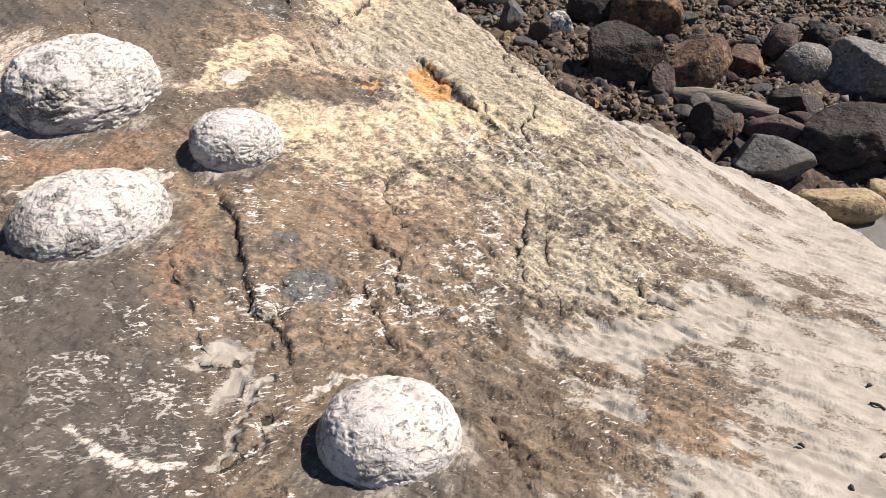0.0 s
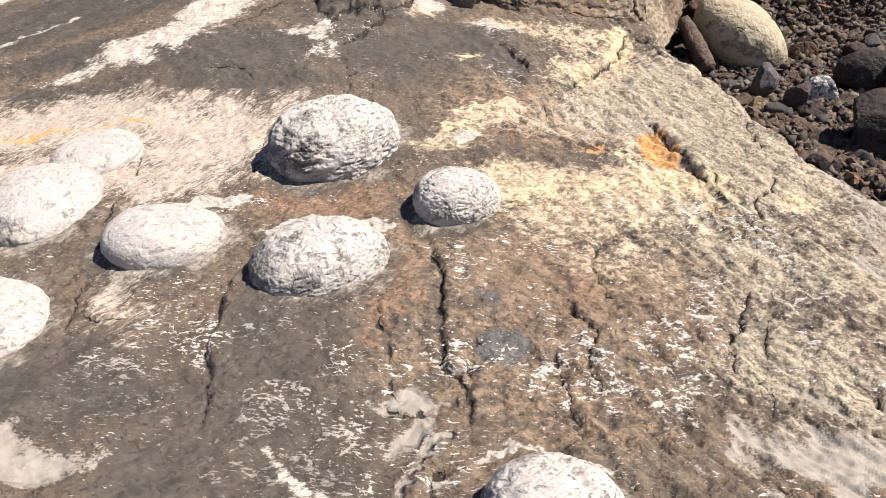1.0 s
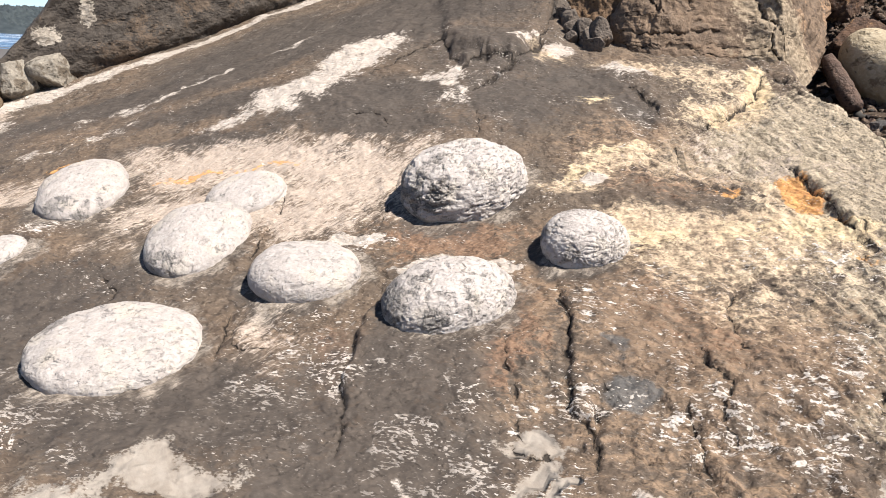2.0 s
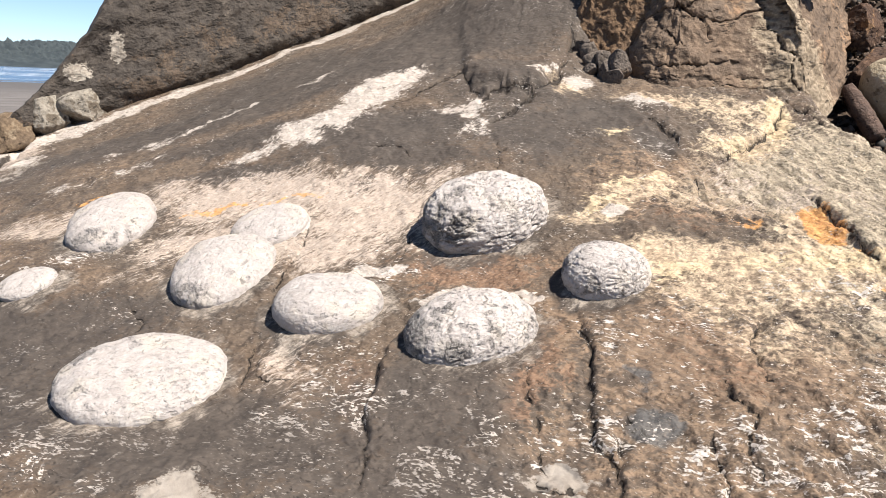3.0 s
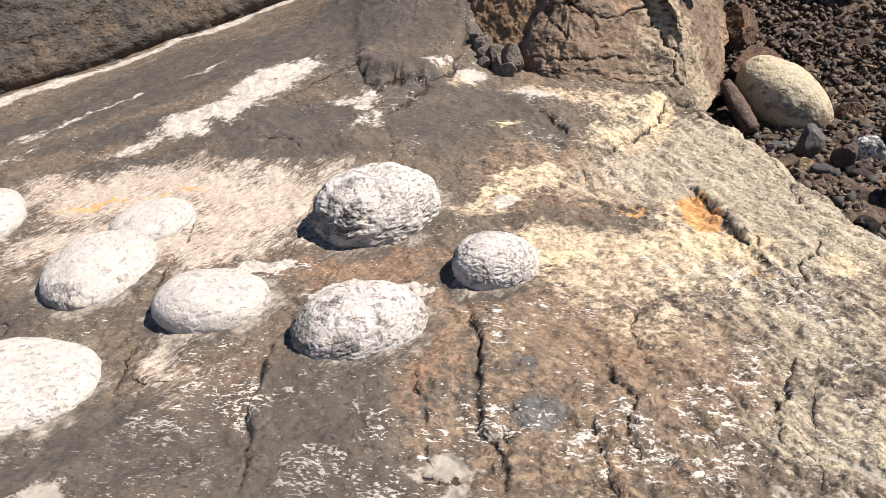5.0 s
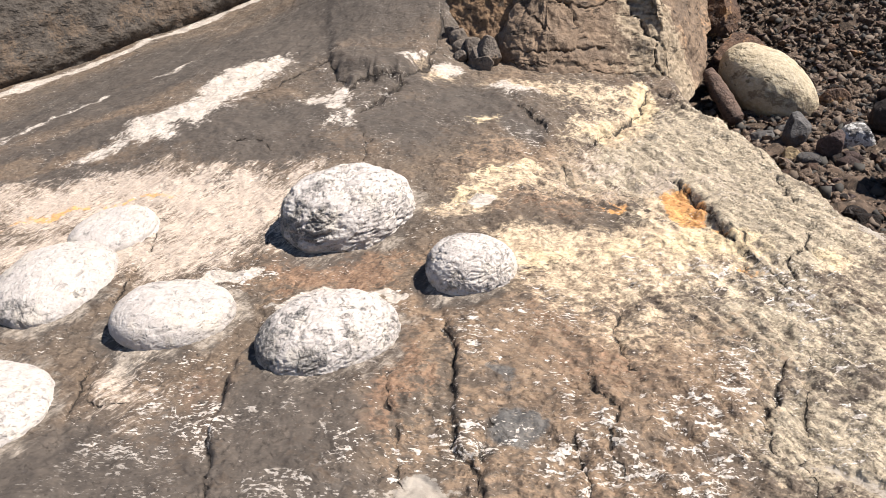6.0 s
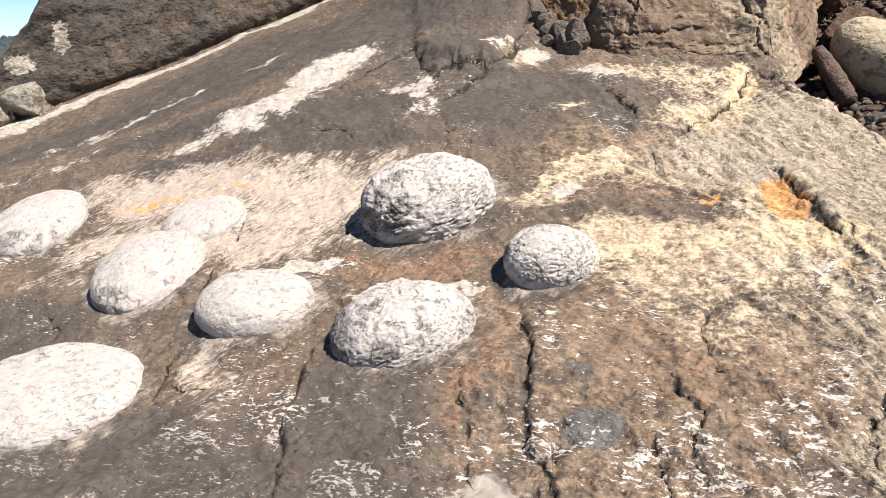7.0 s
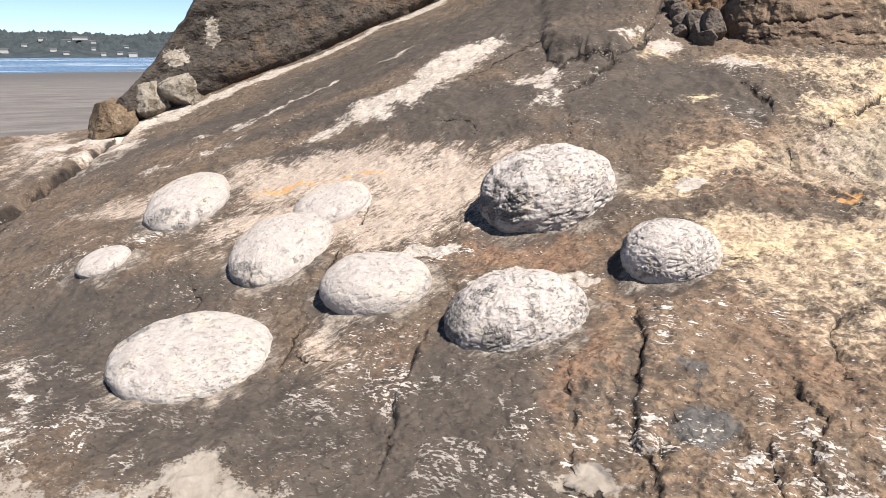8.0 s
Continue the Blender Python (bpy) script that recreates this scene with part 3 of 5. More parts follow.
joint([(-2.92, 4.77), (-2.69, 4.79), (-2.49, 4.73)], 0.018, 0.03, 0.012, 0.1, 18)
joint([(0.04, 5.22), (0.22, 5.11), (0.34, 4.81), (0.42, 4.61), (0.47, 4.46), (0.52, 4.32), (0.59, 4.01)], 0.036, 0.055, 0.05, 0.2, 19)
joint([(0.56, 4.3), (0.62, 4.1), (0.74, 4.0), (0.78, 3.8)], 0.03, 0.03, 0.02, 0.12, 27)
joint([(0.62, 6.05), (0.80, 5.4), (0.93, 4.6), (0.80, 4.06), (0.90, 3.72)], 0.014, 0.03, 0.0, 0.15, 20)
joint([(0.84, 3.5), (0.80, 3.19), (0.79, 2.81), (0.78, 2.6)], 0.008, 0.012, 0.012, 0.12, 21)
joint([(-0.90, 3.05), (-0.82, 2.83), (-0.76, 2.71), (-0.68, 2.60), (-0.57, 2.43)], 0.013, 0.025, 0.008, 0.1, 22)
joint([(-0.26, 2.23), (-0.33, 2.14), (-0.32, 2.02), (-0.35, 1.94), (-0.40, 1.88), (-0.47, 1.82)], 0.014, 0.03, -0.025, 0.1, 23)
joint([(-6.2, 2.1), (-6.45, 2.6), (-6.74, 3.05), (-6.93, 3.5), (-7.2, 3.98), (-7.4, 4.4), (-7.62, 4.78)], 0.26, 0.03, 0, 0.1, 25)
joint([(-6.0, 2.25), (-6.3, 2.75), (-6.52, 3.1)], 0.10, 0.02, 0, 0.1, 26)
joint([(-4.05, 3.17), (-3.83, 3.21), (-3.70, 3.27)], 0.011, 0.02, 0, 0.1, 24)

joint([(-0.41, 2.88), (-0.37, 2.78), (-0.35, 2.70), (-0.34, 2.62), (-0.33, 2.54), (-0.29, 2.44)], 0.014, 0.03, -0.015, 0.1, 28)
joint([(-2.24, 2.66), (-2.17, 2.58), (-2.11, 2.52), (-2.05, 2.49), (-1.95, 2.54)], 0.015, 0.03, 0.02, 0.1, 29)
joint([(0.36, 2.24), (0.42, 2.10), (0.46, 1.98), (0.50, 1.84), (0.53, 1.72)], 0.020, 0.05, -0.03, 0.15, 30)
joint([(0.77, 3.46), (0.72, 3.25), (0.66, 3.06), (0.69, 2.90)], 0.020, 0.04, 0.015, 0.1, 31)
joint([(-0.26, 2.52), (-0.12, 2.49), (0.02, 2.50), (0.16, 2.42), (0.27, 2.36)], 0.014, 0.03, -0.02, 0.1, 32)
joint([(-0.62, 2.40), (-0.56, 2.34), (-0.49, 2.36), (-0.46, 2.44)], 0.012, 0.03, 0.02, 0.08, 33)
joint([(1.12, 2.95), (1.20, 2.82), (1.32, 2.72)], 0.018, 0.035, 0.02, 0.1, 34)


def crack(z, x, y, points, width, depth, step, fade, seed):
    """Cut one joint into the heights z; also how wide it gapes near each place, and the signed distance from it."""
    pts = np.array(points)
    lo, hi = pts.min(0) - 0.5, pts.max(0) + 0.5
    m = (x > lo[0]) & (x < hi[0]) & (y > lo[1]) & (y < hi[1])
    gape, aside = np.zeros(x.shape), np.full(x.shape, 9.0)
    if not m.any():
        return z, gape, aside
    px, py = x[m], y[m]
    wx = px + 0.030 * fbm(px * 5, py * 5, 5, seed, 0.62)
    wy = py + 0.030 * fbm(px * 5, py * 5, 5, seed + 50, 0.62)
    d, side, along = reach(wx, wy, points)
    ends = np.minimum(1, np.minimum(along, 1 - along) * 5 + 0.1)
    swell = np.clip(0.42 + 1.5 * fbm(along * 7 + 5, along * 0, 3, seed + 9), 0.10, 1.5)
    wide = width * ends * swell
    soft = np.maximum(wide * 0.8, 0.009)
    groove = np.exp(-(d / soft) ** 2)
    z[m] += step * S(side * d / (soft * 0.6)) * np.exp(-d / fade) * ends - 0.6 * depth * ends * np.minimum(1, 0.3 + swell) * groove - 0.12 * depth * np.exp(-(d / (soft * 3)) ** 2)
    gape[m] = wide / 0.02 * np.clip(1.6 - d / max(0.03, 0.4 * width), 0, 1)
    aside[m] = np.clip(side * d / 0.04, -1.5, 1.5)
    return z, gape, aside


def slab_height(x, y):
    z = base_height(x, y)
    # swellings under and round the concretions
    for key, (cx, cy, a, b, deg, h) in STONES.items():
        u, v = turned(x - cx, y - cy, deg)
        r = np.hypot(u / (a + 0.07), v / (b + 0.07))
        z = z + 0.010 * np.exp(-r ** 4)
    # the apron that runs down from the capped concretion
    u, v = turned(x + 1.12, y - 2.62, -62)
    z = z + 0.030 * np.exp(-(u / 0.55) ** 4 - (v / 0.26) ** 4)
    # broad and middling unevenness
    z = z + 0.030 * fbm(x * 0.9, y * 0.9, 3, 3) + 0.009 * fbm(x * 4, y * 4, 4, 11)
    u, v = turned(x, y, -44)
    right = S((x - 0.15) / 0.25)
    upper = S((y - 4.3) / 0.2) * S((x + 0.9) / 0.2)
    flaky = np.clip(right * (1 - 0.75 * S((x - 1.25 - 0.25 * (y - 3.0)) / 0.15)) + 0.8 * upper, 0, 1)
    leaf = fbm(u * 3.0, v * 11.0, 5, 21, 0.62)
    steps_ = leaf * 5 + 0.5 * fbm(u * 9, v * 20, 3, 25)
    flat = np.floor(steps_) + np.clip((steps_ - np.floor(steps_) - 0.7) / 0.3, 0, 1)
    z = z + (0.25 + 1.25 * flaky) * 0.0034 * flat
    z = z + flaky * (0.007 * fbm(u * 2.2, v * 5.0, 3, 21, 0.5) + 0.006 * np.abs(fbm(u * 5, v * 14, 3, 31)))
    ribs = fbm(x * 8, y * 13, 4, 41, 0.6)
    z = z + (0.0045 + 0.001 * flaky) * ribs
    z = z + 0.0025 * fbm(x * 20, y * 34, 3, 45, 0.6)
    # drifts of sand combed down the right flank
    u, v = turned(x, y, -38)
    z = z + S((x - 0.85) / 0.15) * (0.012 * fbm(u * 0.8, v * 4.2, 3, 46) + 0.005 * fbm(u * 2.0, v * 11, 3, 47))
    # knobbly broken ground at the slab's foot
    foot = np.exp(-((x - 0.25) / 0.75) ** 2 - ((y - 2.75) / 0.35) ** 2)
    z = z + foot * (0.024 * fbm(x * 7, y * 7, 4, 51, 0.6) - 0.020 * np.maximum(0, fbm(x * 5, y * 5, 3, 57)))
    # joints
    for points, width, depth, step, fade, seed in JOINTS:
        z = crack(z, x, y, points, width, depth, step, fade, seed)[0]
    # the shallow scar of the rusty flake
    u, v = turned(x - 0.27, y - 4.70, -77)
    z = z - 0.016 * S((0.31 - np.abs(u)) / 0.03) * S((0.12 - np.abs(v)) / 0.03)
    # the proud dark bed behind the forked joint, steepening towards the walls
    wx, wy = x + 0.04 * fbm(x * 4, y * 4, 4, 63), y + 0.04 * fbm(x * 4, y * 4, 4, 64)
    d, side, along = reach(wx, wy, [(-4.4, 9.4), (-3.6, 7.7), (-3.1, 6.67), (-2.72, 6.02), (-2.48, 5.80), (-2.24, 5.78), (-1.99, 5.98), (-1.95, 7.2), (-2.3, 9.0)])
    rise = np.interp(along, [0, 0.2, 0.35, 0.5, 0.7, 0.85, 1], [0, 0.02, 0.06, 0.10, 0.09, 0.05, 0.02])
    z = z + np.where((x > -4.6) & (x < -1.5) & (y > 5), rise * S((side * d - 0.02) / 0.018) * np.exp(-d / 1.2), 0)
    past = smax(y - 6.45 - 0.5 * np.maximum(0, -2.7 - x), 0 * y, 0.30)
    z = z + np.minimum(0.55 * past, 1.8) * S((x + 3.9) / 0.40) * S((-1.80 - x) / 0.05)
    bed = np.exp(-((x + 3.2) / 0.35) ** 2 - ((y - 6.1) / 0.3) ** 2)
    z = z + bed * 0.03 * np.abs(fbm(x * 7, y * 3, 3, 164))
    # the far left end: a crack, a lower shelf of rock, then the beach; the right flank falls off to the rubble
    rim = -6.93 - 0.5 * (y - 3.5) + 0.10 * fbm(y * 3, y * 0 + 1, 4, 67, 0.6)
    shelf = 0.60 + 0.12 * (y - 4) + 0.05 * fbm(x * 1.1, y * 1.1, 4, 68) + 0.018 * fbm(x * 2, y * 7, 3, 69)
    beyond = S((rim - 0.06 - x) / 0.03) * (y < 5.4)
    z = z * (1 - beyond) + np.minimum(shelf, z + 0.07) * beyond
    z = z - 0.10 * np.exp(-((x - rim) / 0.06) ** 2) * S((5.0 - y) / 0.1)
    z = z - 1.3 * S((-0.85 * x + 0.53 * y - 11.0 - 0.5 * fbm(x, y, 2, 61)) / 0.12) - 1.5 * S((x - 3.1 - 0.3 * fbm(y * 0.9, y * 0 + 2, 3, 62)) / 0.12)
    z = z - 0.55 * S((0.80 + 0.22 * fbm(x * 0.8, x * 0 + 3, 3, 60) - y) / 0.09)
    d, side, _ = reach(x + 0.05 * fbm(x * 3, y * 3, 3, 65), y + 0.05 * fbm(x * 3, y * 3, 3, 66), [(0.02, 7.4), (0.26, 6.6), (0.56, 6.22), (0.86, 5.82), (1.10, 5.22), (1.22, 4.90), (1.44, 4.78), (1.80, 4.92), (2.12, 4.68), (2.7, 4.62), (3.02, 4.0), (3.35, 3.4)])
    over = np.where(side > 0, d, -d)
    z = z - np.where(x > -0.3, 1.1 * S((over - 0.03) / 0.035) + 0.04 * np.exp(-(over / 0.10) ** 2), 0)
    return z


XS = steps((-11.6, 0.09), (-8.2, 0.045), (-4.8, 0.026), (-3.3, 0.013), (-1.8, 0.0085), (1.2, 0.0085), (2.0, 0.018), (3.7, 0.03))
YS = steps((0.3, 0.04), (1.2, 0.013), (1.8, 0.009), (3.4, 0.010), (4.6, 0.015), (6.6, 0.020), (11.0, 0.05))
GX, GY = np.meshgrid(XS, YS)
GZ = slab_height(GX, GY)
slab_mesh = sheet("rock_slab", GX, GY, GZ, SLAB)
WX, WY = GX + 0.10 * fbm(GX * 3.5, GY * 3.5, 4, 71, 0.6), GY + 0.10 * fbm(GX * 3.5, GY * 3.5, 4, 81, 0.6)
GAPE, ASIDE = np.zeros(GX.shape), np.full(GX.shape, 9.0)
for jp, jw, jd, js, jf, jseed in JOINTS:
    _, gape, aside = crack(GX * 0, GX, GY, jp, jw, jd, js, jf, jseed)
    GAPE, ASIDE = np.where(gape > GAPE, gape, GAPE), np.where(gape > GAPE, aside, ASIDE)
MASK = {k: np.zeros(GX.shape) for k in ("white", "tan", "orange", "dark", "sand", "green", "brown", "fleck", "pink", "dust", "slate", "vein", "yellow", "red")}


def stain(kind, x, y, rx, ry, deg=0, s=1.0, soft=0.55, warp=1.0):
    u, v = turned(GX + (WX - GX) * warp - x, GY + (WY - GY) * warp - y, deg)
    d = np.hypot(u / rx, v / ry)
    MASK[kind] = np.maximum(MASK[kind], s * np.clip((1 + soft - d) / (2 * soft), 0, 1))


def band(kind, points, width, s=1.0):
    d, _, _ = reach(WX, WY, points)
    MASK[kind] = np.maximum(MASK[kind], s * np.clip(1.4 - d / width, 0, 1))


# bleached streaks
band("white", [(-4.05, 4.52), (-3.8, 4.76)], 0.09, 0.75)
band("white", [(-3.75, 4.85), (-3.5, 5.12), (-3.38, 5.4), (-3.32, 5.75)], 0.22, 1.0)
band("white", [(-3.62, 4.95), (-3.3, 5.3)], 0.12, 0.9)
stain("white", -3.38, 5.72, 0.24, 0.44, -22, 1.0, 0.3, 0.6)
band("white", [(-4.53, 6.0), (-4.40, 6.26)], 0.08, 0.55)
band("white", [(-5.25, 4.22), (-4.98, 4.46)], 0.10, 0.5)
band("white", [(-5.7, 4.0), (-5.5, 4.12)], 0.09, 0.45)
band("white", [(-5.4, 4.72), (-5.0, 5.4), (-4.9, 5.6)], 0.06, 0.6)
band("white", [(-5.8, 4.6), (-5.3, 5.0)], 0.10, 0.45)
band("white", [(-8.2, 4.2), (-7.72, 4.72), (-7.42, 5.3), (-7.0, 5.98), (-6.6, 6.85), (-6.2, 7.8), (-5.7, 8.75), (-4.8, 9.9)], 0.17, 1.1)
band("white", [(-7.7, 4.15), (-7.0, 4.7)], 0.08, 0.7)
stain("pink", -7.45, 4.75, 0.28, 0.4, 20, 1.0)
stain("white", -2.45, 5.45, 0.20, 0.13, 10, 0.85)
stain("white", -2.22, 5.22, 0.12, 0.14, 0, 0.7)
stain("white", -1.72, 6.26, 0.14, 0.12, 0, 1.0, 0.4, 0.5)
band("white", [(-2.02, 6.06), (-1.97, 6.3)], 0.04, 0.6)
stain("white", -1.10, 6.12, 0.22, 0.09, 0, 0.8)
stain("white", -2.06, 3.46, 0.19, 0.06, 35, 1.3, 0.3, 0.4)
stain("white", -0.90, 4.46, 0.085, 0.07, 20, 1.3, 0.25, 0.15)
band("white", [(-1.66, 3.28), (-1.48, 3.44), (-1.15, 3.53), (-0.98, 3.44)], 0.05, 1.15)
stain("sand", -0.56, 2.40, 0.13, 0.05, 25, 1.0, 0.5, 0.6)
stain("sand", -0.47, 2.28, 0.05, 0.13, 15, 1.0, 0.5, 0.6)
band("sand", [(-0.36, 2.28), (-0.31, 2.12), (-0.40, 1.86), (-0.47, 1.80)], 0.035, 0.8)
band("white", [(-0.18, 2.24), (-0.02, 2.29), (0.22, 2.24)], 0.03, 0.8)
band("white", [(-0.88, 2.0), (-0.70, 1.86), (-0.6, 1.8)], 0.05, 0.75)
band("white", [(-3.65, 1.8), (-3.1, 1.62), (-2.7, 1.4)], 0.07, 0.42)
# pinkish and cream weathering
stain("pink", -3.4, 4.05, 1.0, 0.30, 8, 1.00)
stain("pink", -2.45, 4.05, 0.6, 0.38, 20, 1.00)
stain("pink", -2.35, 3.6, 0.35, 0.18, 30, 0.85)
stain("pink", -4.9, 3.45, 0.6, 0.22, 25, 0.75)
stain("pink", -3.55, 2.95, 0.22, 0.10, 30, 0.5)
stain("pink", -2.05, 2.62, 0.16, 0.22, 60, 0.55)
stain("tan", -0.80, 4.72, 0.22, 0.16, 20, 0.8)
stain("tan", -1.05, 4.35, 0.25, 0.12, 20, 0.55)
stain("tan", 0.15, 3.95, 0.45, 0.16, 8, 0.72)
stain("pink", 0.0, 5.1, 0.5, 0.35, 0, 0.38)
stain("tan", -0.55, 4.75, 0.4, 0.2, 10, 0.4)
stain("brown", -0.35, 4.75, 0.35, 0.22, 0, 0.7)
stain("tan", -0.45, 4.05, 0.32, 0.20, 10, 0.85)
stain("tan", 0.05, 4.10, 0.45, 0.20, 5, 0.8)
stain("tan", 0.38, 4.18, 0.20, 0.20, 0, 1.0)
stain("tan", -0.15, 3.76, 0.45, 0.17, 10, 0.62)
stain("tan", -0.32, 5.75, 0.28, 0.16, 40, 0.95)
stain("tan", -0.14, 6.25, 0.10, 0.35, 10, 1.0, 0.3)
stain("tan", -0.5, 6.25, 0.35, 0.25, 0, 0.55)
stain("tan", -1.75, 6.15, 0.20, 0.12, 0, 0.6)
stain("tan", -0.95, 6.2, 0.35, 0.10, 0, 0.7)
stain("tan", 0.98, 4.12, 0.12, 0.08, 0, 0.8)
stain("orange", 0.27, 4.70, 0.31, 0.115, -77, 1.3, 0.2, 0.3)
stain("orange", 0.52, 4.36, 0.05, 0.08, 0, 0.7)
stain("tan", 0.24, 4.30, 0.28, 0.13, 0, 1.1, 0.4, 0.5)
stain("tan", 0.12, 3.5, 0.22, 0.20, 0, 0.5)
stain("tan", 0.12, 4.65, 0.08, 0.25, 20, 0.8)
stain("orange", 0.58, 4.02, 0.07, 0.035, 0, 0.6, 0.4, 0.3)
stain("orange", -0.15, 4.55, 0.09, 0.06, 0, 0.6)
stain("orange", -4.98, 3.85, 0.14, 0.06, 40, 0.6)
band("orange", [(-3.9, 3.75), (-3.3, 4.02), (-2.9, 4.12)], 0.05, 0.5)
# brown iron tints
stain("brown", -1.50, 3.62, 0.45, 0.25, 20, 0.9)
stain("brown", -0.88, 3.2, 0.28, 0.45, -10, 0.8)
stain("brown", -0.2, 3.25, 0.5, 0.4, 0, 1.0)
stain("brown", 0.25, 3.25, 0.45, 0.4, 0, 0.9)
stain("brown", -0.2, 2.6, 0.8, 0.3, 0, 0.6)
stain("brown", -0.8, 5.0, 0.5, 0.35, 0, 0.65)
stain("brown", -2.0, 2.5, 0.4, 0.2, 30, 0.5)
stain("brown", -4.6, 5.2, 1.2, 0.5, 40, 0.6)
stain("brown", 1.06, 1.98, 0.18, 0.28, 20, 1.0)
stain("brown", 1.16, 2.28, 0.12, 0.06, 0, 0.9)
stain("brown", 1.56, 3.92, 0.16, 0.08, -30, 0.9)
stain("brown", -0.35, 1.9, 0.35, 0.4, 0, 0.5)
# dark smooth bedding
stain("dark", -3.0, 5.0, 1.0, 0.32, 15, 1.0)
stain("dark", -3.6, 6.6, 1.3, 1.0, 20, 0.95)
stain("dark", -5.2, 6.4, 1.2, 1.0, 50, 0.85)
stain("dark", -1.35, 5.75, 0.45, 0.40, 0, 0.9)
stain("dark", -2.75, 4.30, 0.22, 0.07, 25, 1.0, 0.5, 0.6)
stain("dark", -1.75, 5.3, 0.5, 0.45, 0, 0.9)
stain("dark", -2.6, 7.2, 0.9, 1.2, 0, 0.8)
stain("dark", -5.9, 5.0, 1.6, 0.5, 35, 0.8)
stain("dark", -4.4, 4.75, 0.8, 0.25, 20, 0.8)
stain("dark", -1.15, 2.55, 0.35, 0.5, 20, 0.8)
stain("slate", -0.25, 2.80, 0.12, 0.095, 0, 1.2, 0.3, 0.3)
stain("slate", -0.42, 3.02, 0.10, 0.05, 20, 0.7, 0.5)
stain("dark", -0.9, 5.5, 0.24, 0.2, -30, 0.9)
stain("dark", -1.0, 2.2, 0.5, 0.35, 0, 0.8)
stain("dark", -3.6, 2.3, 0.9, 0.4, 20, 0.9)
stain("dark", -2.1, 2.0, 0.8, 0.4, 20, 1.0)
stain("dark", -0.95, 1.9, 0.6, 0.45, 10, 0.95)
stain("dark", -3.0, 1.9, 0.9, 0.5, 20, 0.85)
stain("dark", -1.55, 2.25, 0.5, 0.4, 20, 0.75)
stain("dark", -3.2, 2.75, 0.7, 0.2, 20, 0.7)
stain("dark", -4.6, 5.6, 1.5, 0.5, 35, 0.85)
stain("dark", -3.9, 4.35, 0.9, 0.14, 20, 0.8)
stain("dark", -2.6, 4.75, 0.8, 0.25, 8, 0.85)
stain("dark", -2.2, 5.9, 0.8, 0.5, 0, 0.7)
# greenish slaty flank
stain("green", 0.35, 5.5, 0.75, 0.9, 0, 1.0)
stain("green", 0.7, 4.6, 0.55, 0.7, 0, 0.95)
stain("green", 0.75, 3.6, 0.65, 0.4, 0, 0.6)
stain("green", 1.5, 3.7, 0.6, 0.5, -30, 0.55)
stain("green", -0.4, 4.9, 0.35, 0.3, 0, 0.6)
stain("green", -0.3, 6.2, 0.5, 0.4, 0, 0.5)
# blown sand on the flank and at the foot
stain("sand", 1.12, 2.54, 0.40, 0.15, 14, 1.25)
stain("sand", 0.93, 2.12, 0.13, 0.10, 0, 1.1)
stain("sand", 1.0, 2.78, 0.22, 0.06, -20, 0.75)
stain("green", 0.95, 2.95, 0.40, 0.30, -20, 0.75)
stain("sand", 1.55, 2.80, 0.35, 0.12, 20, 1.1)
stain("sand", 1.75, 2.25, 0.50, 0.55, -25, 1.0)
stain("sand", 1.45, 1.6, 0.55, 0.4, 0, 1.0)
stain("sand", 0.85, 2.15, 0.16, 0.14, 0, 0.7)
stain("sand", 0.98, 2.45, 0.26, 0.15, -20, 1.0)
stain("sand", 2.1, 3.6, 0.55, 0.9, 25, 0.9)
stain("sand", 2.0, 4.5, 0.7, 0.35, -25, 0.9)
stain("sand", 3.2, 3.6, 1.3, 1.2, 0, 1.1)
stain("sand", -1.72, 1.70, 0.26, 0.11, 28, 0.9)
stain("sand", -1.6, 1.05, 1.4, 0.38, 0, 1.0)
stain("sand", 0.6, 0.8, 1.9, 0.6, 0, 1.0)
stain("pink", -8.6, 4.35, 1.2, 0.35, -28, 0.65)
stain("sand", -7.0, 4.35, 0.22, 0.40, 15, 0.7)
MASK["sand"] = MASK["sand"] * (1 - 0.9 * np.exp(-((GX - 1.07) / 0.17) ** 2 - ((GY - 2.02) / 0.27) ** 2))
MASK["sand"] = np.clip(MASK["sand"] + np.where((MASK["sand"] > 0.05) & (GX > 0.4), 0.42 * fbm(*[c * k for c, k in zip(turned(GX, GY, -38), (1.3, 6.0))], 4, 72, 0.6), 0), 0, 1.2)
# where salt flecks gather
stain("fleck", -0.05, 2.78, 0.60, 0.20, 8, 1.0)
stain("fleck", 0.30, 2.95, 0.55, 0.18, 10, 0.9)
stain("fleck", 0.85, 3.2, 0.75, 0.4, -20, 0.55)
stain("fleck", 1.3, 3.1, 0.4, 0.25, -20, 0.75)
stain("fleck", -1.65, 2.42, 0.32, 0.22, 30, 0.55)
stain("fleck", -1.05, 2.45, 0.40, 0.35, 20, 0.35)
stain("fleck", -0.75, 1.95, 0.40, 0.35, 0, 0.25)
stain("fleck", -0.4, 2.35, 0.3, 0.3, 0, 0.55)
stain("fleck", -2.5, 1.78, 0.3, 0.16, 30, 0.7)
stain("fleck", -3.3, 2.35, 0.5, 0.2, 35, 0.45)
stain("fleck", -4.08, 2.95, 0.18, 0.10, 30, 1.0)
stain("fleck", -1.4, 3.42, 0.35, 0.10, 20, 1.0)
stain("fleck", -2.0, 3.45, 0.25, 0.10, 30, 1.0)
stain("fleck", -0.9, 5.45, 0.22, 0.12, -10, 1.0)
stain("fleck", -0.2, 3.3, 1.0, 0.45, 0, 0.45)
stain("fleck", -2.0, 2.85, 0.5, 0.3, 20, 0.3)
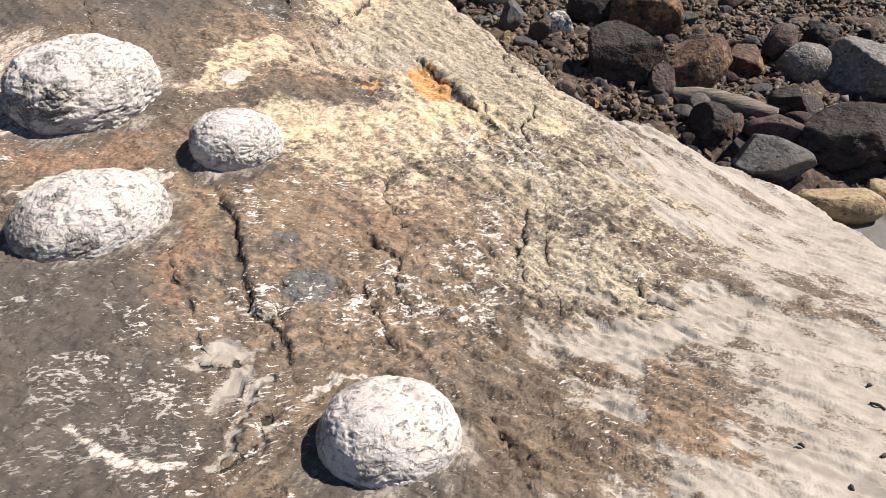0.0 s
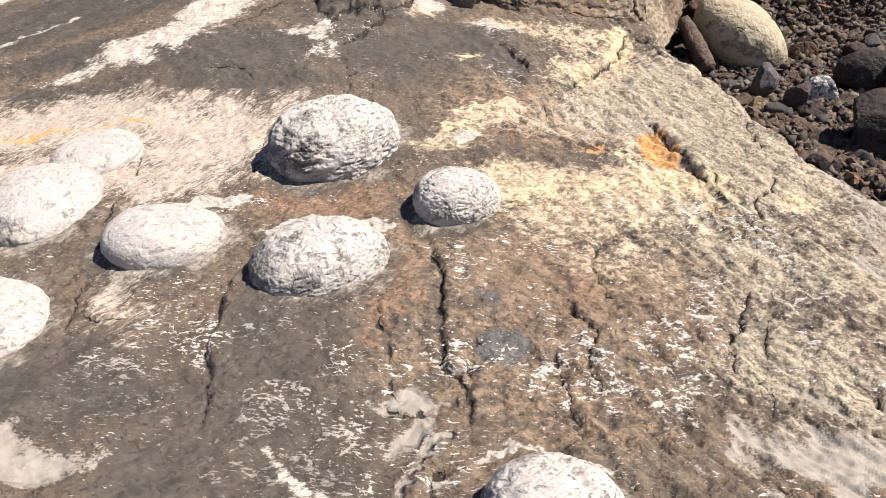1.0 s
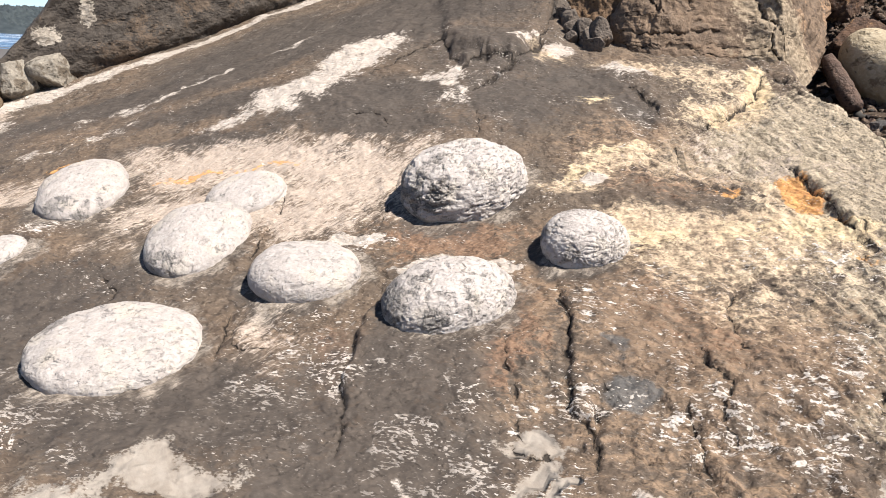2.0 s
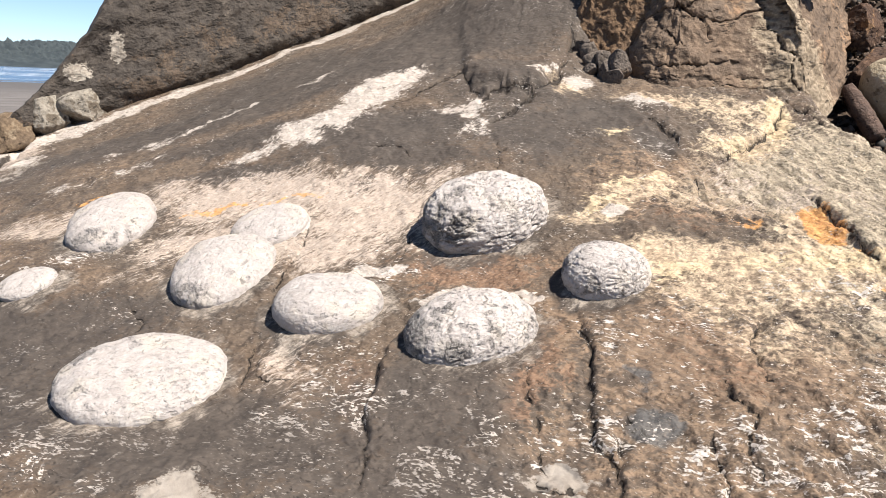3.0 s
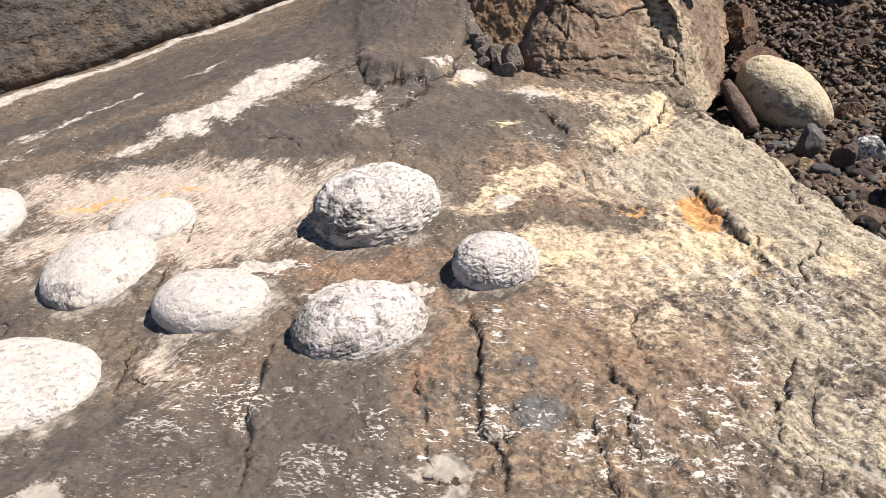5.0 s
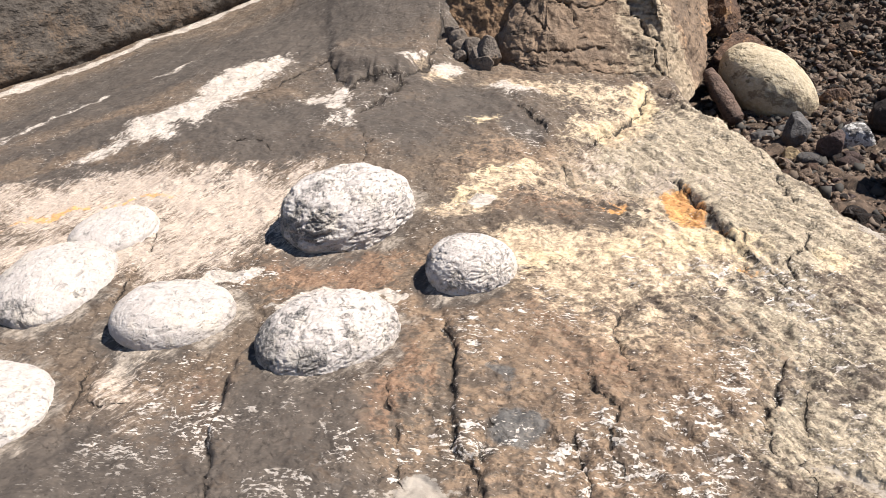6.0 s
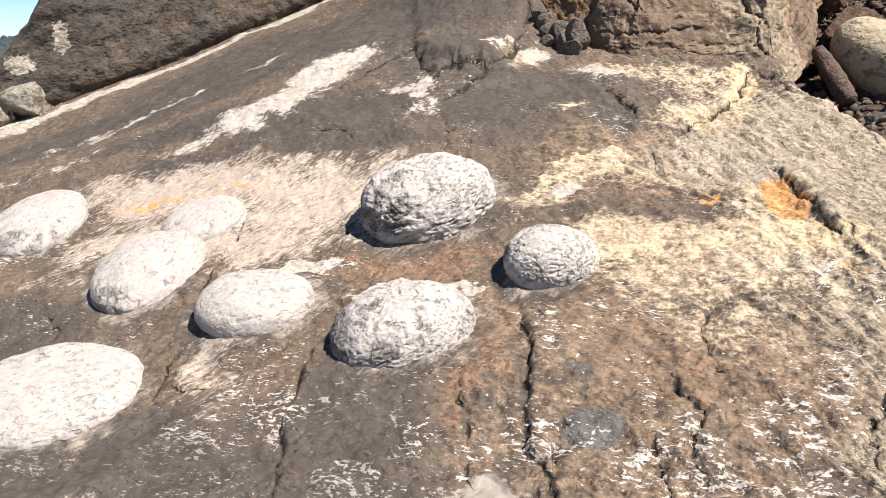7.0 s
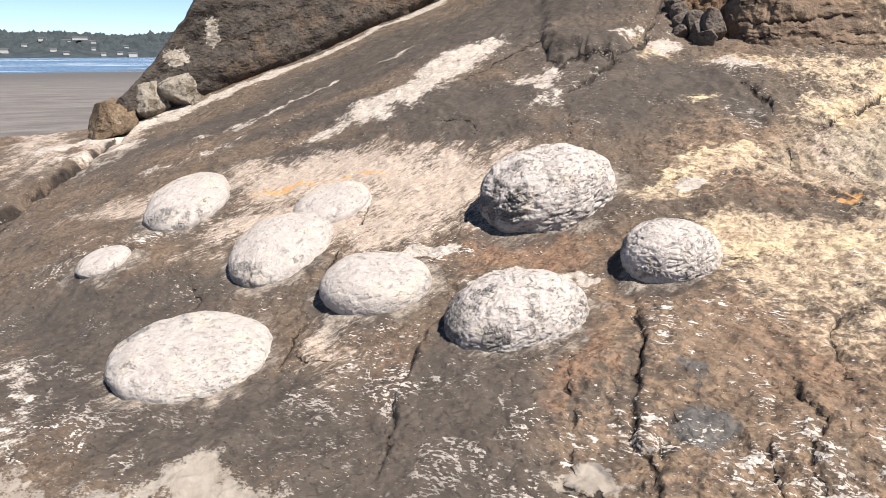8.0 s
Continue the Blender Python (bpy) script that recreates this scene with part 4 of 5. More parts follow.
stain("fleck", 0.55, 2.45, 0.3, 0.2, -20, 0.75)
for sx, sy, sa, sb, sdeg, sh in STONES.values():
    # shadow-like dark ring painted on the slab round each stone's foot
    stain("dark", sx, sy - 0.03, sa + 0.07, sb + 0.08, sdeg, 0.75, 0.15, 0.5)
    stain("dust", sx + 0.02, sy - 0.01, sa + 0.025, sb + 0.035, sdeg, 0.5, 0.12)
stain("pink", -3.0, 3.55, 0.9, 0.25, 15, 0.90)
stain("pink", -2.75, 4.3, 0.5, 0.2, 12, 0.85)
stain("fleck", 0.7, 3.75, 0.6, 0.35, -20, 0.55)
stain("fleck", 0.5, 4.0, 0.3, 0.12, 0, 0.7)
# curled salt at the foot, yellow crust, red-brown iron beds
stain("vein", -0.80, 1.95, 0.40, 0.35, 0, 0.85)
stain("vein", -1.0, 2.45, 0.28, 0.30, 0, 0.55)
stain("vein", -2.6, 1.75, 0.5, 0.3, 20, 0.8)
stain("vein", -1.6, 2.35, 0.3, 0.3, 30, 0.55)
stain("vein", 0.0, 2.72, 0.45, 0.18, 10, 0.8)
stain("vein", -3.3, 1.75, 0.5, 0.3, 20, 0.8)
stain("vein", -4.3, 2.75, 0.4, 0.3, 30, 0.7)
stain("yellow", 0.42, 4.22, 0.26, 0.15, 10, 1.0, 0.5, 0.6)
stain("yellow", 0.12, 4.10, 0.30, 0.10, 8, 0.65)
stain("yellow", -0.42, 3.95, 0.22, 0.10, 10, 0.65)
stain("yellow", -0.86, 4.82, 0.17, 0.10, 20, 0.55)
stain("yellow", -1.05, 4.52, 0.14, 0.07, 20, 0.6)
stain("yellow", -0.12, 6.35, 0.10, 0.40, 8, 1.0, 0.3, 0.5)
stain("yellow", -0.34, 5.72, 0.24, 0.10, 40, 0.6)
stain("yellow", -1.18, 5.53, 0.14, 0.10, 0, 0.5)
stain("yellow", 0.14, 4.86, 0.06, 0.22, 20, 0.6)
stain("yellow", 1.0, 4.2, 0.12, 0.07, 0, 0.7)
stain("red", -1.52, 3.66, 0.42, 0.20, 15, 0.95)
stain("red", -0.85, 2.95, 0.13, 0.35, 15, 0.75)
stain("red", -1.56, 2.52, 0.12, 0.25, 25, 0.6)
stain("red", 0.02, 3.30, 0.30, 0.25, 0, 0.45)
stain("red", -0.22, 3.55, 0.25, 0.25, 0, 0.4)
stain("red", 1.56, 3.88, 0.14, 0.06, -30, 0.9)
stain("red", -0.6, 4.55, 0.35, 0.18, 0, 0.5)
stain("red", -2.6, 6.0, 0.10, 0.6, 10, 0.4)
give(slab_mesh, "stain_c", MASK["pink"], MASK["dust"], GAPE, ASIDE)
give(slab_mesh, "stain_d", MASK["vein"], MASK["yellow"], MASK["red"], MASK["slate"])
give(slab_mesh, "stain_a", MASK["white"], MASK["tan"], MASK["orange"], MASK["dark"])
give(slab_mesh, "stain_b", MASK["sand"], MASK["green"], MASK["brown"], MASK["fleck"])
slab = tagged(new("rock_slab", slab_mesh), "sloping brown sandstone slab with salt flecks and cracks", "rock", kind="structure")


def spot(x, y):
    return float(slab_height(np.array([[x]], float), np.array([[y]], float))[0, 0])


# ---- ground, sea, headland ----
ex = np.concatenate([-np.geomspace(2600, 9.5, 60), steps((-9.2, 0.35), (-0.7, 0.10), (0.3, 0.035), (4.2, 0.035), (6, 0.09), (12, 0.5)), np.geomspace(13, 2600, 40)])
ey = np.concatenate([-np.geomspace(2600, 3, 30), steps((-2.7, 0.3), (3.6, 0.06), (4.2, 0.032), (8.2, 0.036), (11, 0.10), (22, 0.6)), np.geomspace(24, 2600, 50)])
HX, HY = np.meshgrid(ex, ey)
HZ = ground_height(HX, HY)
soil = S((HY - 4.35) / 0.12) * S((HX + 0.6) / 0.3) * S((40 - np.hypot(HX, HY)) / 2)
HZ = HZ + soil * (0.07 * fbm(HX * 2.6, HY * 2.6, 4, 91, 0.6) + 0.05 * np.abs(fbm(HX * 7, HY * 7, 3, 95, 0.6)))
HZ = HZ + (1 - soil) * 0.012 * fbm(HX * 0.8, HY * 0.8, 3, 97) * (np.hypot(HX, HY) < 60)
HZ = HZ + math.radians(-1.8) * (ACROSS.x * HX + ACROSS.y * HY) * S((22 - np.hypot(HX, HY)) / 3)
wet = S((-0.85 * HX + 0.53 * HY - 72) / 6)
ground_mesh = sheet("ground", HX, HY, HZ, GROUND)
give(ground_mesh, "stain_a", soil, wet, soil * 0, soil * 0)
tagged(new("ground", ground_mesh), "grey-brown beach sand rising into a dark rubble bank", "beach", kind="structure")


def far(u, w, z=0.0):
    return OUT * u + ACROSS * w + Vector((0, 0, z))


us, ws = np.geomspace(60, 1190, 70), np.linspace(-1500, 1500, 60)
UU, WW = np.meshgrid(us, ws)
SX, SY = OUT.x * UU + ACROSS.x * WW, OUT.y * UU + ACROSS.y * WW
tagged(new("sea", sheet("sea", SX, SY, -0.585 + 0.10 * np.sin(UU * 0.33 + 1.5 * fbm(WW * 0.02, UU * 0.02, 2, 5)) * S((UU - 110) / 15), WATER)), "blue sea with white lines of low surf", "sea", kind="structure")
us, ws = np.linspace(0, 1, 46), np.linspace(-700, 900, 700)
UU, WW = np.meshgrid(us, ws)
rise = np.sin(np.clip(UU * 1.15, 0, 1) * math.pi / 2) ** 1.1
tall = 34 + 9 * fbm(WW / 260, WW * 0 + 1, 3, 7) + 6 * S((WW + 30) / 60)
trees = np.clip(UU * 5 - 0.3, 0, 1) * (9.0 * np.abs(fbm(WW / 22, UU * 14, 3, 8)) + 7.0 * np.abs(fbm(WW / 7, UU * 40, 3, 9)))
HU = 1180 + 420 * UU
HEAD = -1.5 + rise * tall + trees
tagged(new("wooded_headland", sheet("wooded_headland", OUT.x * HU + ACROSS.x * WW, OUT.y * HU + ACROSS.y * WW, HEAD, LEAF)), "dark green wooded headland across the bay", "hill", kind="structure")


# ---- rock walls ----
def along_line(points, n):
    pts = np.array(points, float)
    d = np.concatenate([[0], np.cumsum(np.hypot(*np.diff(pts, axis=0).T))])
    s = np.linspace(0, d[-1], n)
    # rounded corners
    x, y = np.interp(s, d, pts[:, 0]), np.interp(s, d, pts[:, 1])
    k = max(3, n // 16) | 1
    pad = k // 2
    ker = np.ones(k) / k
    x = np.convolve(np.pad(x, pad, "edge"), ker, "valid")
    y = np.convolve(np.pad(y, pad, "edge"), ker, "valid")
    tx, ty = np.gradient(x), np.gradient(y)
    ln = np.hypot(tx, ty)
    return s, x, y, -ty / ln, tx / ln, d


def rock_wall(name, points, tops, n, rows, mat, lean, undercut, lump, seed, layers=2.5, fine=1.0, light=(), warm=(), clefts=(), bedded=0.0, cap=0.0):
    """A wall of rock that stands on the slab along a line, undercut at its foot, and rounds over backwards at its top."""
    s, x, y, nx, ny, d = along_line(points, n)
    top = np.interp(s, d, tops)
    v = np.linspace(0, 1, rows) ** 1.15
    V, SS = np.meshgrid(v, s, indexing="ij")
    rise = np.sin(np.clip(V / 0.8, 0, 1) * math.pi / 2)
    h = rise * top[None, :]
    foot = base_height(x, y) - 0.22
    z = foot[None, :] + h
    inward = lean * h + 3.0 * np.clip((V - 0.72) / 0.28, 0, 1) ** 1.6 * np.maximum(cap / 3, np.minimum(1, top[None, :] / 5) ** 2)
    inward = inward + undercut * np.exp(-((h - 0.20) / 0.10) ** 2) - undercut * 0.5 * np.exp(-((h - 0.45) / 0.2) ** 2)
    big = fbm(SS * 0.9, h * 1.1, 4, seed, 0.55)
    slabby = np.abs(fbm(SS * 1.3, h * layers, 4, seed + 20, 0.6))
    small = fbm(SS * 7, h * 7 * max(1, layers / 2.5), 4, seed + 40, 0.62)
    inward = inward - lump * (big + 0.55 * slabby) - fine * 0.030 * small
    inward = inward - bedded * np.exp(-h / 0.45) * fbm(SS * 0.7, h * 15, 3, seed + 60, 0.55)
    px, py = x[None, :] + nx[None, :] * inward, y[None, :] + ny[None, :] * inward
    split = np.zeros(px.shape)
    for line, width, depth, step in clefts:
        wx, wz = px + 0.03 * fbm(px * 5, z * 5, 4, seed + 70, 0.6), z + 0.03 * fbm(px * 5, z * 5, 4, seed + 80, 0.6)
        d, side, along = reach(wx, wz, line)
        wide = width * np.clip(0.6 + 0.9 * fbm(along * 6, along * 0, 3, seed + 90), 0.2, 1.5)
        groove = np.exp(-(d / wide) ** 2)
        push = depth * groove + step * S(side * d / 0.02) * np.exp(-d / 0.25)
        px, py = px + nx[None, :] * push, py + ny[None, :] * push
        split = np.maximum(split, groove)
    me = sheet(name, px, py, z + 0.02 * small, mat)
    masks = []
    for spots in (light, warm):
        mask = np.zeros(px.shape)
        for cx, cy, cz, rx, rz in spots:
            d = np.sqrt(((px - cx) ** 2 + (py - cy) ** 2) / rx ** 2 + (z - cz) ** 2 / rz ** 2) + 0.35 * big
            mask = np.maximum(mask, np.clip(1.6 - d, 0, 1))
        masks.append(mask)
    give(me, "stain_a", masks[0], masks[1], split, masks[0] * 0)
    return new(name, me)


# the seam runs away from the camera, so the wall's inside lies to the left of its way
upper = rock_wall("upper_rock_wall", [(-7.86, 4.70), (-7.73, 5.03), (-7.62, 5.30), (-7.52, 5.55), (-7.42, 5.80), (-7.22, 6.15), (-6.85, 6.85), (-6.45, 7.8), (-5.95, 8.75), (-5.0, 9.9), (-3.6, 11.2)],
                  [0.42, 0.58, 0.74, 0.93, 1.18, 1.72, 3.3, 4.8, 5.2, 5.6, 6.0], 420, 240, CLIFF, 0.10, 0.07, 0.07, 101, 1.3, 0.45,
                  light=[(-7.30, 6.05, 1.90, 0.09, 0.20), (-7.52, 5.68, 1.58, 0.13, 0.10)])
tagged(upper, "massive dark grey-brown rock bed above the slab", "rock", kind="structure")
brown_wall = rock_wall("brown_rock_wall", [(-1.95, 9.5), (-1.74, 7.6), (-1.60, 6.78), (-1.42, 6.45), (-1.06, 6.29), (-0.71, 6.41), (-0.36, 6.72), (-0.10, 6.84), (0.06, 6.76), (0.20, 6.92), (0.28, 7.4), (0.36, 9.5)],
                       [1.5, 1.5, 1.6, 1.7, 1.8, 1.8, 1.8, 1.9, 1.9, 1.9, 1.8, 1.8], 520, 300, BROWN, 0.44, 0.02, 0.055, 131, 1.3, 0.26, cap=1.6,
                       warm=[(0.1, 6.9, 1.9, 0.40, 1.2), (-0.15, 7.0, 2.3, 0.25, 0.6)],
                       clefts=[([(-0.51, 2.40), (-0.38, 2.17), (-0.32, 2.03), (-0.20, 1.89), (-0.10, 1.80), (0.0, 1.72)], 0.014, 0.04, 0.025),
                               ([(-1.58, 1.88), (-1.33, 2.09), (-1.24, 2.16), (-1.01, 2.20), (-0.80, 2.08), (-0.74, 1.95)], 0.016, 0.035, -0.02),
                               ([(-1.29, 2.14), (-1.12, 1.99), (-0.94, 1.87)], 0.012, 0.03, 0.02), ([(-1.01, 2.20), (-0.83, 2.34)], 0.02, 0.05, 0.02),
                               ([(-0.37, 2.21), (-0.62, 2.08), (-0.80, 2.11)], 0.014, 0.03, 0.02), ([(-1.50, 1.62), (-1.20, 1.60), (-0.97, 1.61), (-0.51, 1.62), (-0.12, 1.60)], 0.008, 0.02, 0.012),
                               ([(-1.55, 1.55), (-1.10, 1.49), (-0.72, 1.50), (-0.4, 1.55)], 0.010, 0.03, 0.015), ([(-1.3, 1.74), (-0.9, 1.71), (-0.5, 1.73)], 0.010, 0.03, 0.0),
                               ([(-0.12, 1.75), (-0.10, 1.58), (0.02, 1.50)], 0.014, 0.04, 0.0)], bedded=0.014)
tagged(brown_wall, "rough layered brown rock wall standing over the slab", "rock", kind="structure")
russet = rock_wall("russet_rock_wall", [(-3.1, 10.0), (-2.62, 8.1), (-2.32, 7.3), (-2.16, 6.88), (-1.98, 6.76), (-1.76, 6.72), (-1.50, 6.64), (-1.2, 6.7)],
                   [1.7, 1.5, 1.4, 1.35, 1.35, 1.35, 1.35, 1.35], 300, 200, RUSSET, 0.34, 0.01, 0.035, 171, 1.2, 0.55, cap=1.2)
tagged(russet, "rounded russet rock bed wedged behind the brown wall", "rock", kind="structure")


# ---- concretions ----
def lumpy_ball(name, radii, subdiv, mat, seed, lump=0.06, grit=0.02, layer=0.0, power=2.0, cuts=0):
    """A stone about its middle: a ball drawn to its radii, with flat faces struck off, lumps and grit."""
    bm = bmesh.new()
    bmesh.ops.create_icosphere(bm, subdivisions=subdiv, radius=1)
    rnd = random.Random(seed)
    planes = []
    for _ in range(cuts):
        n = Vector((rnd.gauss(0, 1), rnd.gauss(0, 1), rnd.gauss(0, 0.8))).normalized()
        planes.append((n, rnd.uniform(0.50, 0.80)))
    off = Vector((seed * 3.7, seed * 1.3, seed * 2.1))
    a, b, c = radii
    mean = (a + b + c) / 3
    for v in bm.verts:
        p = v.co.copy()
        if power != 2.0:
            k = (abs(p.x) ** power + abs(p.y) ** power + abs(p.z) ** power) ** (-1 / power)
            p *= k
        for n, reach_ in planes:
            over = p.dot(n) - reach_
            if over > 0:
                p -= n * over * 0.97
        q = Vector((p.x * a, p.y * b, p.z * c))
        w = q / mean
        r = lump * noise.fractal(w * 1.1 + off, 1.0, 2.0, 3) + grit * noise.fractal(w * 5.5 + off, 0.9, 2.1, 4)
        if layer:
            r -= layer * max(0.0, noise.noise(Vector((w.x * 2.2, w.y * 2.2, w.z * 9.0)) + off)) ** 1.3
        v.co = q * (1 + r)
    me = bpy.data.meshes.new(name)
    bm.to_mesh(me)
    bm.free()
    me.polygons.foreach_set("use_smooth", np.ones(len(me.polygons), dtype=bool))
    me.materials.append(mat)
    return me


def slab_frame(x, y, deg):
    """The pose of a thing that lies on the slab: its z along the slab's normal."""
    e = 0.25
    f = lambda a, b: float(base_height(np.array(a, float), np.array(b, float)))
    n = Vector((-(f(x + e, y) - f(x - e, y)) / (2 * e), -(f(x, y + e) - f(x, y - e)) / (2 * e), 1)).normalized()
    ax = Vector((math.cos(radians(deg)), math.sin(radians(deg)), 0))
    ax = (ax - n * ax.dot(n)).normalized()
    m = Matrix((ax, n.cross(ax), n)).transposed().to_4x4()
    m.translation = Vector((x, y, f(x, y) + 0.02))
    return m, n


def dome(p, power, foot):
    """A point of the unit ball moved onto a domed stone: flat-topped over its widest line, upright or cut under below it."""
    r = math.hypot(p.x, p.y)
    if p.z >= 0:
        k = (r ** power + p.z ** power) ** (-1 / power)
        return p * k
    way = (p.x / r, p.y / r) if r > 1e-6 else (0.0, 0.0)
    wide = (1 - foot(way) * -p.z) * min(1.0, r * 3)
    return Vector((way[0] * wide, way[1] * wide, p.z * 0.9))


def concretion(key, mat, label, seed, power=2.5, lump=0.012, crag=0.006, grit=0.002, under=0.22, dents=(), tilt=5.0, subdiv=7, spread=0.1, layers=1.5):
    """One weathered-out stone: cut under at its left end, sunk into the slab at the other, split by fine clefts."""
    x, y, a, b, deg, h = STONES[key]
    m, n = slab_frame(x, y, deg)
    sunk = m.to_3x3().inverted() @ Vector((math.cos(radians(28)), math.sin(radians(28)), 0))
    sunk = Vector((sunk.x, sunk.y, 0)).normalized()
    off = Vector((seed * 1.9, seed * 0.7, seed * 3.1))

    def foot(way):
        c = -(way[0] * sunk.x + way[1] * sunk.y)
        return under * max(0.0, c) - 0.28 * max(0.0, -c)

    bm = bmesh.new()
    bmesh.ops.create_icosphere(bm, subdivisions=subdiv, radius=1)
    clefts = []
    for v in bm.verts:
        p = dome(v.co, power, foot)
        q = Vector((p.x * a, p.y * b, p.z * h))
        up = Vector((p.x / a, p.y / b, max(p.z, 0.0) / h)).normalized()
        bed = Vector((q.x * 0.9, q.y * 1.3, q.z * layers))
        swell = noise.fractal(q * 5 + off, 1.0, 2.0, 3)
        warped = bed * 9 + off + Vector((swell, -swell, swell)) * 0.9
        line = (1 - min(1.0, abs(noise.noise(warped)) * 2.6)) ** 3
        line = max(line, 0.8 * (1 - min(1.0, abs(noise.noise(warped * 2.3 + off)) * 2.6)) ** 3)
        some = min(1.0, max(0.0, spread + 1.5 * noise.noise(q * 7 - off)))
        cut = line * some
        pit = max(0.0, noise.noise(bed * 26 - off) - 0.30) * 1.8
        d = lump * swell + crag * (0.45 * noise.fractal(bed * 14 + off, 0.8, 2.1, 3) - 1.5 * cut - 1.2 * pit) + grit * noise.fractal(q * 60 + off, 0.8, 2.0, 3)
        for dx, dy, r, depth in dents:
            d -= depth * math.exp(-((q.x - dx) ** 2 + (q.y - dy) ** 2) / (r * r)) * (q.z > 0)
        v.co = q + up * d
        clefts.append(min(1.0, cut * 1.1 + pit))
    me = bpy.data.meshes.new("concretion")
    bm.to_mesh(me)
    bm.free()
    me.polygons.foreach_set("use_smooth", np.ones(len(me.polygons), dtype=bool))
    me.materials.append(mat)
    clefts = np.array(clefts)
    give(me, "cleft", clefts, clefts * 0, clefts * 0, clefts * 0 + 1)
    ob = new("concretion", me)
    axis = (n.cross(m.to_3x3() @ sunk)).normalized()
    ob.matrix_world = Matrix.Translation(m.translation) @ Matrix.Rotation(radians(tilt), 4, axis) @ Matrix.Translation(-m.translation) @ m
    return tagged(ob, label, "concretion", "concretions in the slab")


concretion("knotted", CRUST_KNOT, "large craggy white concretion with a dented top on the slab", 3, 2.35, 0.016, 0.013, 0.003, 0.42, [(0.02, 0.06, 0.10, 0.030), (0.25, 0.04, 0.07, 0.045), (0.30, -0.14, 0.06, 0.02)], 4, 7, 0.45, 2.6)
concretion("capped", CRUST_GREY, "white oval concretion with a bare grey top and shade painted on one end", 8, 2.3, 0.012, 0.0075, 0.0025, 0.34, [], 8, 7, 0.35)
concretion("small_round", CRUST, "small round white concretion with a grainy side painted in grey shade", 12, 2.3, 0.008, 0.0065, 0.003, 0.15, [], 9, 7, 0.3)
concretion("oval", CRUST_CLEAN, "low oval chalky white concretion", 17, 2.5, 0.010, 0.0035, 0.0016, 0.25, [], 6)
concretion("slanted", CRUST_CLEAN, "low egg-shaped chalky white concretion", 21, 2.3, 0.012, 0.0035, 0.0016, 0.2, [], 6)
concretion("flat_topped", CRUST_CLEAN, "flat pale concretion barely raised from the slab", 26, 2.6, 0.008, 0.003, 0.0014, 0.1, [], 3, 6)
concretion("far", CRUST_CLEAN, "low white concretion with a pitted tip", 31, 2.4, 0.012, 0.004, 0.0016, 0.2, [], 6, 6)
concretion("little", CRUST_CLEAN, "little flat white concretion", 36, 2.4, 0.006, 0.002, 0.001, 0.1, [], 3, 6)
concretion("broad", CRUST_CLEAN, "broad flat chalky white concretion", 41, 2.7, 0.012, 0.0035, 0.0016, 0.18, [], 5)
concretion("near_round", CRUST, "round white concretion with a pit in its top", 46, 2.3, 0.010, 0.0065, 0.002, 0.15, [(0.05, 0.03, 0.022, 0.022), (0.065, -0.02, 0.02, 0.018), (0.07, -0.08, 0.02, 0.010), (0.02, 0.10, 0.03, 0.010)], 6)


# ---- boulders on the bank ----
def bank(x, y):
    return float(ground_height(np.array(x, float), np.array(y, float)))


def boulder(name, label, x, y, w, d, h, deg, mat, seed, cuts=12, grit=0.03, lump=0.05, sink=0.15, tilt=0, subdiv=5, category="boulder", group="boulders on the bank", power=2.0):
    k = 1.10 if cuts > 5 else 1.0
    me = lumpy_ball(name, (w / 2 * k, d / 2 * k, h / 2 * k), subdiv, mat, seed, lump, grit, 0.0, power, cuts)
    low = min(v.co.z for v in me.vertices)
    ob = new(name, me)
    ob.matrix_world = pose(x, y, bank(x, y) - low - sink * h, tilt * 0.6, tilt, deg)
    return tagged(ob, label, category, group)


boulder("boulder", "large angular dark basalt boulder on the rubble bank", 1.86, 5.92, 0.70, 0.55, 0.56, 12, BASALT, 201, 9)
boulder("boulder", "rusty boulder with an orange-stained top", 2.36, 7.05, 0.72, 0.50, 0.52, -15, RUST, 202, 8)
boulder("boulder", "small white speckled stone on dark rubble", 1.52, 6.90, 0.27, 0.22, 0.25, 20, SPECKLE, 203, 6, 0.04)
boulder("boulder", "narrow upright brown stone beside the basalt boulder", 2.17, 5.76, 0.23, 0.22, 0.42, 8, PURPLE, 204, 7)
boulder("boulder", "broken rusty brown boulder", 2.50, 5.98, 0.62, 0.45, 0.62, 30, RUST, 205, 10)
boulder("boulder", "rounded dark boulder resting on sand", 2.32, 5.12, 0.40, 0.36, 0.36, 10, BASALT, 206, 4)
boulder("boulder", "flat angular blue-grey boulder lying on sand", 2.58, 4.68, 0.62, 0.40, 0.33, -24, SLATE, 207, 9, 0.015, 0.07, 0.12, 6)
boulder("boulder", "low purple-brown boulder on the bank", 2.86, 5.05, 0.52, 0.40, 0.30, -12, PURPLE, 208, 7)
boulder("boulder", "smooth ochre cobble half buried in sand", 2.95, 4.34, 0.56, 0.34, 0.26, -10, OCHRE, 209, 2, 0.01, 0.05)
boulder("boulder", "small tan cobble on sand", 3.26, 4.48, 0.24, 0.20, 0.20, 15, OCHRE, 210, 2, 0.012, 0.05)
boulder("boulder", "big blackish boulder in shade", 3.34, 4.90, 0.85, 0.60, 0.48, 20, BASALT, 211, 7)
boulder("boulder", "smooth round grey boulder on rubble", 3.54, 6.22, 0.47, 0.40, 0.38, -20, GREY, 212, 2, 0.015, 0.05)
boulder("boulder", "large pale speckled grey boulder", 3.98, 6.02, 0.74, 0.55, 0.52, -25, GREY, 213, 6)
